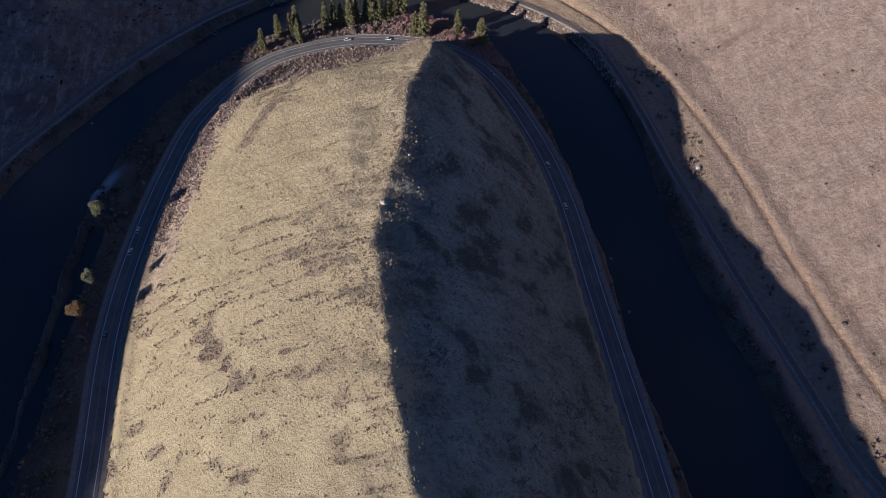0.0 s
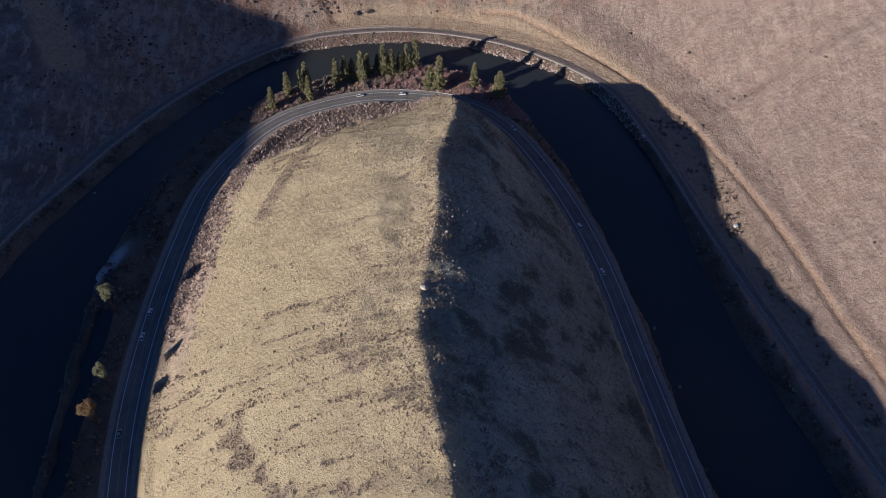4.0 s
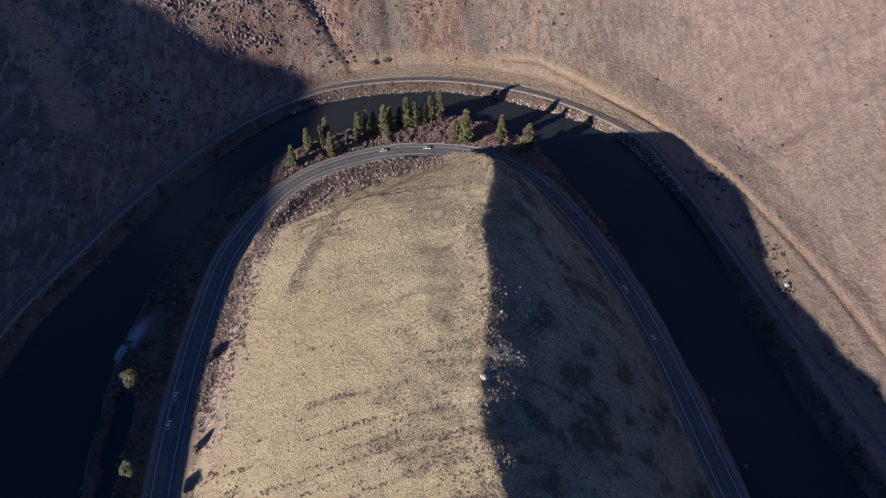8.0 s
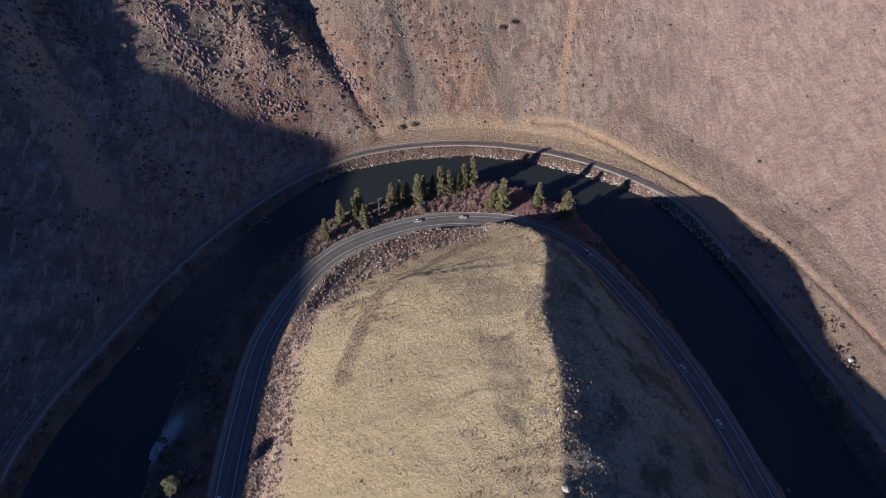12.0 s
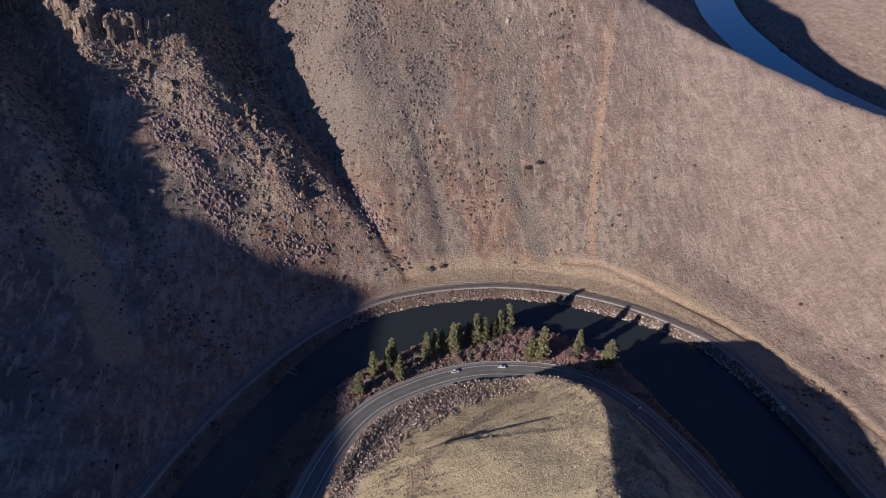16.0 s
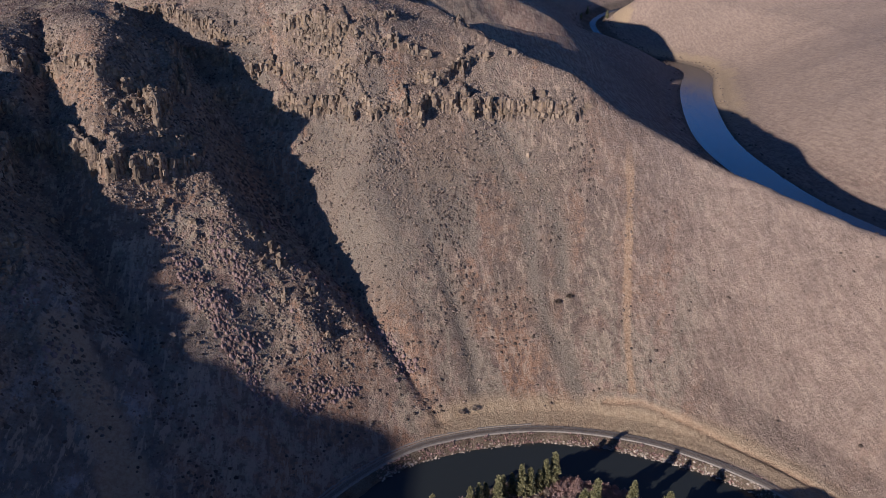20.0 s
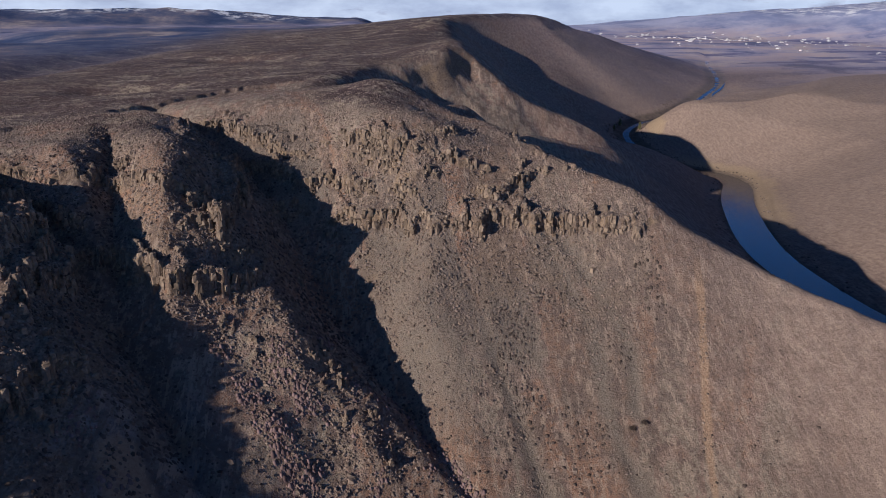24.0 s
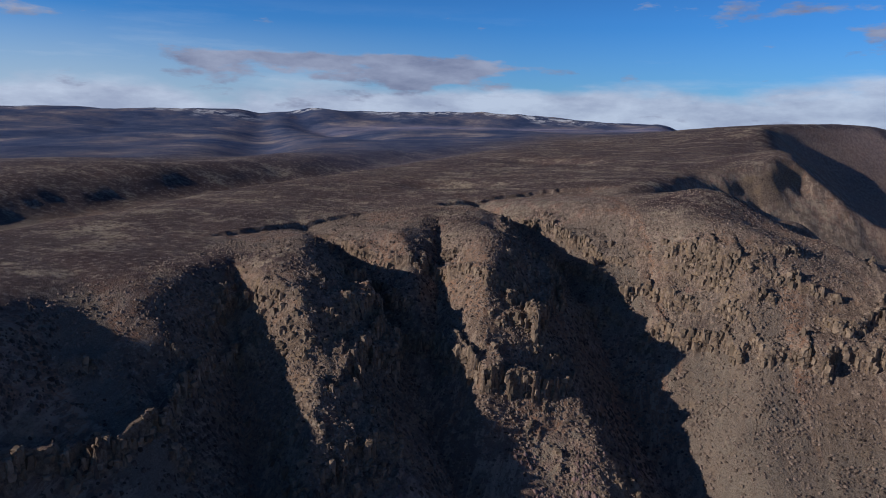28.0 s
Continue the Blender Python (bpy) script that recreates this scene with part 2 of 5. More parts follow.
GULLIES = [   # plan line with bed heights, side slope
    (spline([(-73, 457, 6), (-108, 520, 34), (-150, 585, 62), (-185, 650, 98), (-228, 725, 146), (-285, 795, 180), (-335, 850, 200), (-372, 880, 212)], 20), 0.72),
    (spline([(-190, 400, 25), (-240, 480, 62), (-292, 550, 106), (-335, 600, 143), (-395, 650, 172), (-450, 705, 190), (-480, 730, 197)], 20), 0.82),
    (spline([(-292, 550, 106), (-312, 620, 148), (-335, 690, 180), (-355, 750, 200)], 20), 0.85),
    (spline([(-270, 360, 50), (-350, 455, 95), (-405, 520, 150), (-440, 575, 195)], 20), 0.85),
    (spline([(430, 1187, 5), (330, 1174, 28), (200, 1142, 64), (80, 1099, 99), (-30, 1046, 124), (-110, 983, 163), (-165, 940, 192), (-215, 907, 226)], 25), 0.83),
    (spline([(500, 1526, 6), (340, 1543, 72), (200, 1540, 123), (60, 1523, 187), (-40, 1505, 232)], 30), 0.56),
    (spline([(470, 1827, 25), (380, 1857, 77), (250, 1877, 144), (120, 1887, 211), (20, 1892, 270)], 30), 0.55),
]



FACE_A = spline([(-22, 662), (-8, 624), (3, 584), (0, 547), (4, 509), (10, 482), (12, 468)], 15)
FACE_B = spline([(-75, 600), (-66, 568), (-57, 540), (-50, 503), (-49, 478)], 15)
FACE_C = spline([(-5, 650), (10, 622), (20, 590), (24, 560), (18, 535)], 15)
CHUTE = spline([(-266, 462), (-247, 430), (-234, 410), (-221, 385)], 15)
RIB_A = spline([(-112, 455), (-168, 525), (-213, 581), (-250, 622), (-295, 685)], 20)
RIB_B = spline([(-285, 430), (-335, 500), (-375, 553), (-415, 615)], 20)
RIMS = [spline([(-400, 800), (-372, 838), (-345, 875), (-308, 922), (-263, 950), (-200, 960)], 15), spline([(-520, 620), (-495, 672), (-472, 725), (-443, 768), (-415, 800)], 15)]
# swells and hollows of the rocky ribs: plan place, height, radius
KNOLLS = ((-376, 570, -2.9, 24), (-335, 521, -6.5, 18), (-408, 380, -8.5, 26), (-310, 466, -2.0, 16), (-433, 442, -20.4, 36), (-298, 746, -6.4, 26), (-254, 640, -13.5, 22), (-345, 578, 12.9, 12), (-338, 488, 7.8, 12), (-150, 505, 3.0, 16), (-230, 600, -13.1, 16), (-270, 660, -4.6, 18), (-400, 590, 7.8, 18), (-300, 440, 3.3, 18), (-500, 280, 5.6, 35), (-530, 240, 2.1, 30), (-540, 172, 2.6, 30), (-240, 480, -3.3, 18), (-200, 500, 4.0, 16), (-20, 740, -9.0, 34), (-82, 802, -6.0, 36), (-376, 426, 8.0, 8), (-415, 476, 5.0, 9))
# the same for the country between the canyon side and the far bend
SWELLS = ((-130, 850, 13, 45), (-82, 802, -11, 45), (-50, 770, -6, 36), (-100, 740, 7, 40), (60, 680, 6, 30), (-60, 900, -30, 50), (0, 860, -68, 50), (60, 820, -23, 50), (40, 960, -39, 60), (-80, 980, -9, 60), (-150, 1000, 6, 60), (-60, 1100, -10, 80), (180, 1150, 30, 80), (200, 1290, -11, 90), (40, 1400, -16, 90), (160, 1430, -45, 90), (280, 1450, -22, 80), (60, 1900, 18, 110), (340, 1940, 16, 100), (420, 2100, -7, 110), (590, 1790, 38, 75), (700, 1900, 38, 85), (810, 2010, 28, 90))
RAVINE = spline([(-815, 520, 32), (-812, 700, 34), (-800, 825, 34), (-772, 1063, 32), (-715, 1341, 26), (-645, 1660, 15), (-600, 1850, 3)], 30)
# ---- ground ----
def lattice(x, y, size, seed):
    """Smooth random values between -1 and 1 with cells of that size."""
    table = np.random.RandomState(seed).uniform(-1, 1, (256, 256))
    u, v = x / size, y / size
    i, j = np.floor(u).astype(int), np.floor(v).astype(int)
    fu, fv = u - i, v - j
    fu, fv = fu * fu * (3 - 2 * fu), fv * fv * (3 - 2 * fv)
    i0, i1, j0, j1 = i % 256, (i + 1) % 256, j % 256, (j + 1) % 256
    return ((table[i0, j0] * (1 - fu) + table[i1, j0] * fu) * (1 - fv) + (table[i0, j1] * (1 - fu) + table[i1, j1] * fu) * fv)


def fbm(x, y, size, seed, octaves=4):
    total, amp = 0, 1.0
    for k in range(octaves):
        total = total + amp * lattice(x + 13.7 * k, y - 7.3 * k, size / 2 ** k, seed + k)
        amp *= 0.5
    return total / (2 - 0.5 ** (octaves - 1))


def smooth(a, b, v):
    t = np.clip((v - a) / (b - a), 0, 1)
    return t * t * (3 - 2 * t)


def nearest(x, y, line):
    """Signed distance to a line (positive on its right) and the carried third column at the nearest place."""
    best, sign, extra, along = np.full(x.shape, 1e18), np.ones(x.shape), np.zeros(x.shape), np.zeros(x.shape)
    run = 0.0
    for a, b in zip(line[:-1], line[1:]):
        dx, dy = b[0] - a[0], b[1] - a[1]
        ln = dx * dx + dy * dy
        if ln < 1e-9:
            continue
        t = np.clip(((x - a[0]) * dx + (y - a[1]) * dy) / ln, 0, 1)
        ex, ey = x - a[0] - t * dx, y - a[1] - t * dy
        d = ex * ex + ey * ey
        m = d < best
        best = np.where(m, d, best)
        sign = np.where(m, np.where(dx * ey - dy * ex < 0, 1.0, -1.0), sign)
        along = np.where(m, run + t * math.sqrt(ln), along)
        if len(a) > 2:
            extra = np.where(m, a[2] + t * (b[2] - a[2]), extra)
        run += math.sqrt(ln)
    return np.sqrt(best) * sign, extra, along


def softmin(a, b, k):
    h = np.clip(0.5 + 0.5 * (b - a) / k, 0, 1)
    return b * (1 - h) + a * h - k * h * (1 - h)


def base_rise(x, y):
    """The valley floor climbs slowly towards the far end of the canyon."""
    return np.interp(y, [1550, 2400, 3300, 4700, 6000], [0, 112, 188, 258, 275]) * smooth(-350, 350, x)


def plateau(x, y):
    p = 187 + 0.055 * np.clip(x + 434, -40, 700) + 0.03 * np.clip(x + 480, -1600, 0) * smooth(700, 1300, y) + 95 * (1 - np.exp(-np.clip(y - 582, 0, None) / 1700.0))
    p = p - 10 * smooth(-430, -510, x) * smooth(340, 250, y) + 5 * np.exp(-((y - 160) / 30.0) ** 2) * smooth(-430, -510, x)
    p = p + 24.3 * smooth(-150, 50, x) * np.exp(-((y - 1300) / 160.0) ** 2) + 6.2 * smooth(-200, 0, x) * np.exp(-((y - 1750) / 150.0) ** 2)
    p = p + 20 * np.exp(-((x - 90) ** 2 / (2 * 260.0 ** 2) + (y - 2250) ** 2 / (2 * 320.0 ** 2)))
    away = smooth(900, 1500, np.hypot(x, y))
    p = p + 4 * fbm(x, y, 260, 11, 3) + away * smooth(100, -400, x) * 13 * fbm(x, y, 520, 14, 4) + smooth(1300, 2200, np.hypot(x, y)) * smooth(-300, -900, x) * 11 * fbm(x, y, 320, 16, 5)
    p = p - 24 * np.exp(-((0.74 * (x + 345) - 0.67 * (y - 1330)) / 75.0) ** 2 - ((0.67 * (x + 345) + 0.74 * (y - 1330)) / 34.0) ** 2) - 13 * np.exp(-(((x + 420) / 60.0) ** 2 + ((y - 1000) / 30.0) ** 2))
    p = p - 24 * np.exp(-(((x + 0.62 * y + 60) / 110.0) ** 2)) * smooth(-850, -1150, x) - 22 * np.exp(-(((x + 0.70 * y - 520) / 120.0) ** 2)) * smooth(-800, -1200, x)
    p = p - 16 * smooth(-120, 60, x) * smooth(1300, 1450, y) * smooth(1880, 1780, y)
    m = (np.abs(x + 720) < 380) & (y > 430) & (y < 2000)
    d, deep, _ = nearest(x[m], y[m], RAVINE)
    p[m] = p[m] - deep * np.exp(-((d + 16 * fbm(x[m], y[m], 110, 18, 3)) / np.where(d > 0, 105.0, 72.0)) ** 2)
    drop = smooth(2380, 2850, y) * smooth(-250, 300, x)
    return p * (1 - drop) + 25 * drop


def crag(x, y, size, seed):
    """Ridged, broken noise between 0 and 1."""
    v = 1 - np.abs(fbm(x, y, size, seed, 2)) * 1.6
    w = 1 - np.abs(fbm(x, y, size * 0.37, seed + 5, 2)) * 1.6
    return np.clip(0.65 * v * v + 0.35 * w * w, 0, 1)


def rocky(x, y, z, along, dd, top):
    """Cliff bands with broken columns, craggy ribs, rills and rough talus on the canyon side."""
    near = (np.abs(x + 190) < 330) & (y > 330) & (y < 960)
    rib, lift = np.zeros(x.shape), np.zeros(x.shape)
    for line, wide, high in ((RIB_A, 34.0, 9.0), (RIB_B, 26.0, 1.5)):
        d = np.full(x.shape, 1e3)
        d[near] = nearest(x[near], y[near], line)[0]
        rib = np.maximum(rib, np.exp(-(d / wide) ** 2))
        lift = np.maximum(lift, high * np.exp(-(d / wide) ** 2))
    z = z + lift * smooth(20, 60, z) * smooth(205, 170, z)
    amount = smooth(72, 112, z) * smooth(216, 202, z) * smooth(85, 0, x) * smooth(950, 800, y) * (1 - 0.85 * np.exp(-((x + 4) ** 2 + (y - 725) ** 2) / 40.0 ** 2)) * smooth(-520, -440, x) * smooth(3, 13, top - z)
    lower = rib * smooth(25, 50, z) * smooth(112, 80, z)
    z = z + (amount + lower) * (4 * fbm(x, y, 52, 21, 3) + 3.5 * rib * fbm(x, y, 24, 27, 4))
    c1, c2 = crag(x, y * 0.55, 17, 31), crag(x, y * 0.7, 7.5, 36)
    bands = ((131, 13, smooth(-0.5, -0.1, fbm(x, y, 90, 41, 2)), 1.0), (158, 9, smooth(-0.25, 0.15, fbm(x, y, 60, 43, 2)), 1.9),
             (186, 8, smooth(-0.05, 0.25, fbm(x, y, 45, 45, 2)), 1.9), (106, 8, smooth(-0.2, 0.1, fbm(x, y, 50, 47, 2)) * np.clip(rib * 1.4, 0, 1), 1.6),
             (174, 7, smooth(-0.05, 0.25, fbm(x, y, 45, 49, 2)), 1.8))
    for level, high, where, loose in bands:
        tooth = (along / 15.0 + 0.35 * lattice(x, y, 40, 53 + level)) % 1.0
        lv = level + 8 * (tooth - 0.5) + 8 * loose * lattice(x, y, 48, 51 + level) + 9 * (0.75 - c1) + 4 * (0.7 - c2)
        step = smooth(-1.2, 0.8, z - lv) * smooth(19, 1, z - lv)
        z = z + amount * where * high * step * (0.45 + 0.55 * c1 + 0.3 * c2)
    knob = smooth(0.62, 0.9, crag(x, y, 13, 55)) * smooth(-0.1, 0.3, fbm(x, y, 40, 57, 2))
    z = z + (amount * (0.3 + rib) + 0.8 * lower) * 4.0 * knob
    z = z + (amount * (0.35 + rib) + lower) * 0.9 * fbm(x, y, 5.5, 59, 2)
    # rills running down the fall line
    face = smooth(30, 70, dd) * smooth(330, 230, dd) * smooth(900, 780, y)
    rill = fbm(along, dd * 0.16, 26, 81, 3)
    z = z + face * (1.8 * rill - 2.6 * smooth(0.35, 0.6, np.abs(fbm(along, dd * 0.1, 60, 85, 2))))
    # two stony gullies down the open face, and the uneven shaded side
    stony = np.zeros(x.shape)
    for line in (FACE_A, FACE_B, FACE_C):
        d = np.full(x.shape, 1e3)
        d[near] = np.abs(nearest(x[near], y[near], line)[0]) + 1.5 * lattice(x[near], y[near], 11, 87)
        z = z - 1.3 * np.exp(-(d / 5.0) ** 2) * smooth(-0.5, 0.3, lattice(x, y, 28, 89))
        stony = np.maximum(stony, np.exp(-(d / 6.5) ** 2))
    z = z + smooth(-150, -230, x) * smooth(20, 60, dd) * smooth(170, 120, z) * 4.5 * fbm(along, dd * 0.3, 48, 88, 4)
    for kx, ky, high, wide in KNOLLS:
        z = z + high * np.exp(-((x - kx) ** 2 + (y - ky) ** 2) / wide ** 2)
    return z, np.clip(amount + lower, 0, 1), rib, rill, stony




def height(x, y):
    """Height of the ground, and measures of what lies there."""
    near = (np.abs(x + 50) < 520) & (y < 960)
    shape = x.shape
    d_in, road, rail, track = (np.full(shape, v) for v in (-1e4, -1e4, 1e4, 1e4))
    crest_d, crest_z = np.full(shape, 1e4), np.zeros(shape)
    d_out, _, along = nearest(x, y, OUTER)
    d_out = -d_out
    xn, yn = x[near], y[near]
    d_in[near] = nearest(xn, yn, INNER)[0] + 1.6 * fbm(xn, yn, 15, 91, 3)
    road[near] = nearest(xn, yn, ROAD)[0]
    rail[near] = nearest(xn, yn, RAIL)[0]
    track[near] = nearest(xn, yn, TRACK)[0]
    c, cz, _ = nearest(xn, yn, CREST)
    crest_d[near], crest_z[near] = np.abs(c), cz
    d_out = d_out + np.where(near, 1.2 * fbm(x, y, 13, 93, 3), 0)
    # outer canyon side
    dd = np.clip(d_out, 0, None)
    left = smooth(-120, -260, x) * smooth(400, 280, y)
    prof = np.interp(dd / (1 + 0.16 * left), [0, 4, 8, 14, 22, 34, 50, 92, 145, 180, 228, 290, 340, 420, 700, 6000], [0, 3.2, 4.8, 5, 6, 12, 20, 42, 80, 102, 144, 190, 215, 250, 340, 800])
    right = smooth(60, 130, x)
    bench = np.interp(dd, [0, 4, 8, 22, 40, 52, 92, 180, 290, 600, 6000], [0, 3.2, 4.8, 5, 9, 12, 35, 92, 160, 280, 800])
    prof = prof * (1 - right) + bench * right
    side_b, _, _ = nearest(x, y, RIVER_B)
    half_b = np.interp(y, [1300, 1560, 1680], [24, 12, 4])
    dist_b = np.clip(np.abs(side_b) - half_b, 0, None)
    rb = np.where(side_b < 0, np.interp(dist_b, [0, 30, 120, 300, 500, 8000], [-0.5, 9, 55, 165, 320, 4000]), np.interp(dist_b, [0, 12, 30, 60, 200, 330, 600, 3000], [-0.5, 3, 6, 16, 88, 132, 150, 155]) * (1 - 0.85 * smooth(1900, 2350, y)))
    z = softmin(prof, rb, 8)
    for line, k in GULLIES:
        g, bed_z, _ = nearest(x, y, line)
        wob = 1 + 0.22 * fbm(x, y, 60, 95, 3)
        z = softmin(z, bed_z + k * np.abs(g) * wob + 0.0006 * g * g, 6)
    top = plateau(x, y)
    z = softmin(z, top, 20)
    z = z + smooth(15, 60, z) * (2.2 * fbm(x, y, 60, 3, 4) + 0.5 * fbm(x, y, 9, 5, 3))
    z, amount, rib, rill, stony = rocky(x, y, z, along, dd, top)
    # low scarps where the gullies eat into the plateau
    for line in RIMS:
        m = (np.abs(x - line[:, 0].mean()) < 150) & (np.abs(y - line[:, 1].mean()) < 170)
        sd, _, run = nearest(x[m], y[m], line)
        end = smooth(0, 55, run) * smooth(run.max(), run.max() - 55, run) if m.any() else 0
        z[m] = z[m] - 3.6 * smooth(-1, 3, sd + 5 * fbm(x[m], y[m], 34, 97, 3) + 3 * fbm(x[m], y[m], 9, 98, 2)) * smooth(130, 12, sd) * end
    z = np.where(np.abs(side_b) < half_b, -2.5, z)
    for kx, ky, high, wide in SWELLS:
        z = z + high * np.exp(-((x - kx) ** 2 + (y - ky) ** 2) / wide ** 2) * smooth(2, 12, z)
    # cut and berm of the dirt track
    z = z + np.where(np.abs(track) < 9, 0.4 * smooth(5, 1.5, np.abs(track + 3.2)) - 0.75 * smooth(2.6, 0.6, np.abs(track)) + 0.35 * smooth(4, 1, np.abs(track - 4.0)), 0)
    # far country
    z = z + base_rise(x, y) * (1 - np.clip(z, 0, 255) / 285.0)
    reach = np.hypot(x, y)
    az = np.arctan2(x, y)
    peaks = np.interp(az, [-1.6, -0.75, -0.5, -0.28, -0.12, 0.05, 0.22, 0.32, 0.45, 0.62, 1.0], [90, 70, 105, 85, 45, 0, 20, 55, 120, 190, 210])
    z = z + smooth(4150, 4850, reach) * (peaks + 34 * fbm(x, y, 600, 61, 5))
    z = z + smooth(2600, 3400, reach) * smooth(-0.1, -0.3, az) * 9 * (1 + fbm(x, y, 420, 65, 4))
    # peninsula
    a = np.clip(road - 6.5, 0, None)
    s = a / (a + crest_d + 1e-6)
    g = s + 0.38 * s * (1 - s)
    crown = smooth(0.62, 0.95, s)
    hill = 5 + (crest_z - 5) * g + smooth(0.05, 0.3, s) * (1.5 * fbm(x, y, 34, 71, 4) + 0.35 * fbm(x, y, 6, 78, 2)) + crown * (2.4 * fbm(x, y, 20, 75, 3) + 0.5 * fbm(x, y, 4.5, 76, 2))
    hill = hill + 1.6 * smooth(0, 3, a) * smooth(9, 4, a)
    hill = hill + 5 * np.exp(-((x - 6) / 17.0) ** 2 - ((y - 300) / 24.0) ** 2)
    pen = np.interp(d_in, [0, 3, 10, 18], [0, 2.0, 4.4, 4.9])
    pen = np.where(road > 5.5, np.maximum(hill, 4.9), np.minimum(pen, 4.9)) + smooth(6, 9, np.abs(road)) * 0.3 * fbm(x, y, 7, 79, 2)
    pen = np.where(np.abs(road) < 7.2, 4.85, pen)
    bar = np.exp(-(((x + 168 - 0.45 * (y - 251)) / 5.5) ** 2 + ((y - 251) / 12.0) ** 2) ** 2)
    channel = smooth(5.2, 3.0, np.abs(x + 0.04 * (y - 190) + 161.5) + 1.2 * lattice(x, y, 9, 99)) * smooth(236, 222, y) * smooth(40, 80, y)
    pen = pen * (1 - channel) - 0.9 * channel
    water = np.maximum(-3.0, -0.35 * np.minimum(np.abs(d_in), np.abs(d_out)))
    z = np.where(d_out > 0, z, np.where(d_in > 0, pen, np.maximum(water, -0.9 + 1.15 * bar)))
    z = np.where(np.abs(rail) < 4.4, 4.5, z)
    return z, d_in, d_out, road, rail, track, along, dd, s, amount, rib, rill, side_b, bar, crown, stony


def steps(stops):
    """Coordinates with the given spacing, each stop (start, end, spacing at start, at end)."""
    out = [stops[0][0]]
    for a, b, s0, s1 in stops:
        while out[-1] < b - 0.5 * s1:
            t = (out[-1] - a) / (b - a)
            out.append(out[-1] + s0 + (s1 - s0) * t)
    return np.array(out)


FINE = 1.2
xs = steps([(-4990, -1500, 70, 20), (-1500, -480, 20, 2.4), (-480, -300, 2.4, FINE), (-300, 190, FINE, FINE), (190, 700, FINE, 9), (700, 4990, 9, 120)])
ys = steps([(-3000, -100, 200, 5), (-100, 40, 5, FINE), (40, 830, FINE, FINE), (830, 2000, FINE, 9), (2000, 4990, 9, 34)])
gx, gy = np.meshgrid(xs, ys, indexing="ij")
gz, d_in, d_out, d_road, d_rail, d_track, along, dd, crest_s, rocks, ribs, rill, side_b, bar, crown, stony = height(gx, gy)


def ground_z(x, y):
    """Height of the built ground at plan places."""
    i = np.clip(np.searchsorted(xs, x) - 1, 0, len(xs) - 2)
    j = np.clip(np.searchsorted(ys, y) - 1, 0, len(ys) - 2)
    u, v = (x - xs[i]) / (xs[i + 1] - xs[i]), (y - ys[j]) / (ys[j + 1] - ys[j])
    return (gz[i, j] * (1 - u) + gz[i + 1, j] * u) * (1 - v) + (gz[i, j + 1] * (1 - u) + gz[i + 1, j + 1] * u) * v


def at_grid(field, x, y):
    i = np.clip(np.searchsorted(xs, x), 0, len(xs) - 1)
    j = np.clip(np.searchsorted(ys, y), 0, len(ys) - 1)
    return field[i, j]


def quick_mesh(name, co, faces, smooth_faces=True):
    """A mesh from an array of places and an array of equal-sided faces."""
    me = bpy.data.meshes.new(name)
    k = faces.shape[1]
    me.vertices.add(len(co))
    me.vertices.foreach_set("co", np.ascontiguousarray(co, dtype=np.float32).ravel())
    me.loops.add(faces.size)
    me.loops.foreach_set("vertex_index", np.ascontiguousarray(faces, dtype=np.int32).ravel())
    me.polygons.add(len(faces))
    me.polygons.foreach_set("loop_start", np.arange(0, faces.size, k, dtype=np.int32))
    me.polygons.foreach_set("use_smooth", np.full(len(faces), smooth_faces))
    me.update()
    return me


def grid_mesh(name, gx, gy, gz):
    n, m = gx.shape
    idx = np.arange(n * m).reshape(n, m)
    quads = np.stack([idx[:-1, :-1], idx[1:, :-1], idx[1:, 1:], idx[:-1, 1:]], -1).reshape(-1, 4)
    return quick_mesh(name, np.stack([gx, gy, gz], -1).reshape(-1, 3), quads)


def cover_layer(me, name, r, g, b):
    layer = me.attributes.new(name, "FLOAT_COLOR", "POINT")
    layer.data.foreach_set("color", np.stack([r, g, b, np.ones_like(r)], -1).astype(np.float32).ravel())


def dist_to(points):
    line = spline(points, 10)
    out = np.full(gx.shape, 1e4)
    lo, hi = line.min(0)[:2] - 30, line.max(0)[:2] + 30
    m = (gx > lo[0]) & (gx < hi[0]) & (gy > lo[1]) & (gy < hi[1])
    out[m] = np.abs(nearest(gx[m], gy[m], line)[0])
    return out


def spur_patch(x, y):
    """Patches of sagebrush on the grass of the spur."""
    near_end = smooth(225, 120, y)
    small = smooth(0.40 - 0.10 * near_end, 0.50 - 0.08 * near_end, fbm(x, 1.5 * y, 9, 201, 3))
    heap = smooth(0.40, 0.48, fbm(x, y, 17, 301, 4)) * near_end
    return np.clip(0.75 * small * smooth(-0.3, 0.2, fbm(x, y, 60, 206, 2) + 0.2 * near_end) + heap, 0, 1)


def spur_rows(x, y):
    """Thin rows of brush running down the slope of the spur."""
    row = smooth(0.34, 0.44, fbm(x * 0.11, y - (0.06 - 0.16 * smooth(150, 220, y)) * x, 1.7, 205, 2))
    return row * smooth(-0.15, 0.25, fbm(x, y, 42, 207, 2) + 0.15 * smooth(250, 170, y))


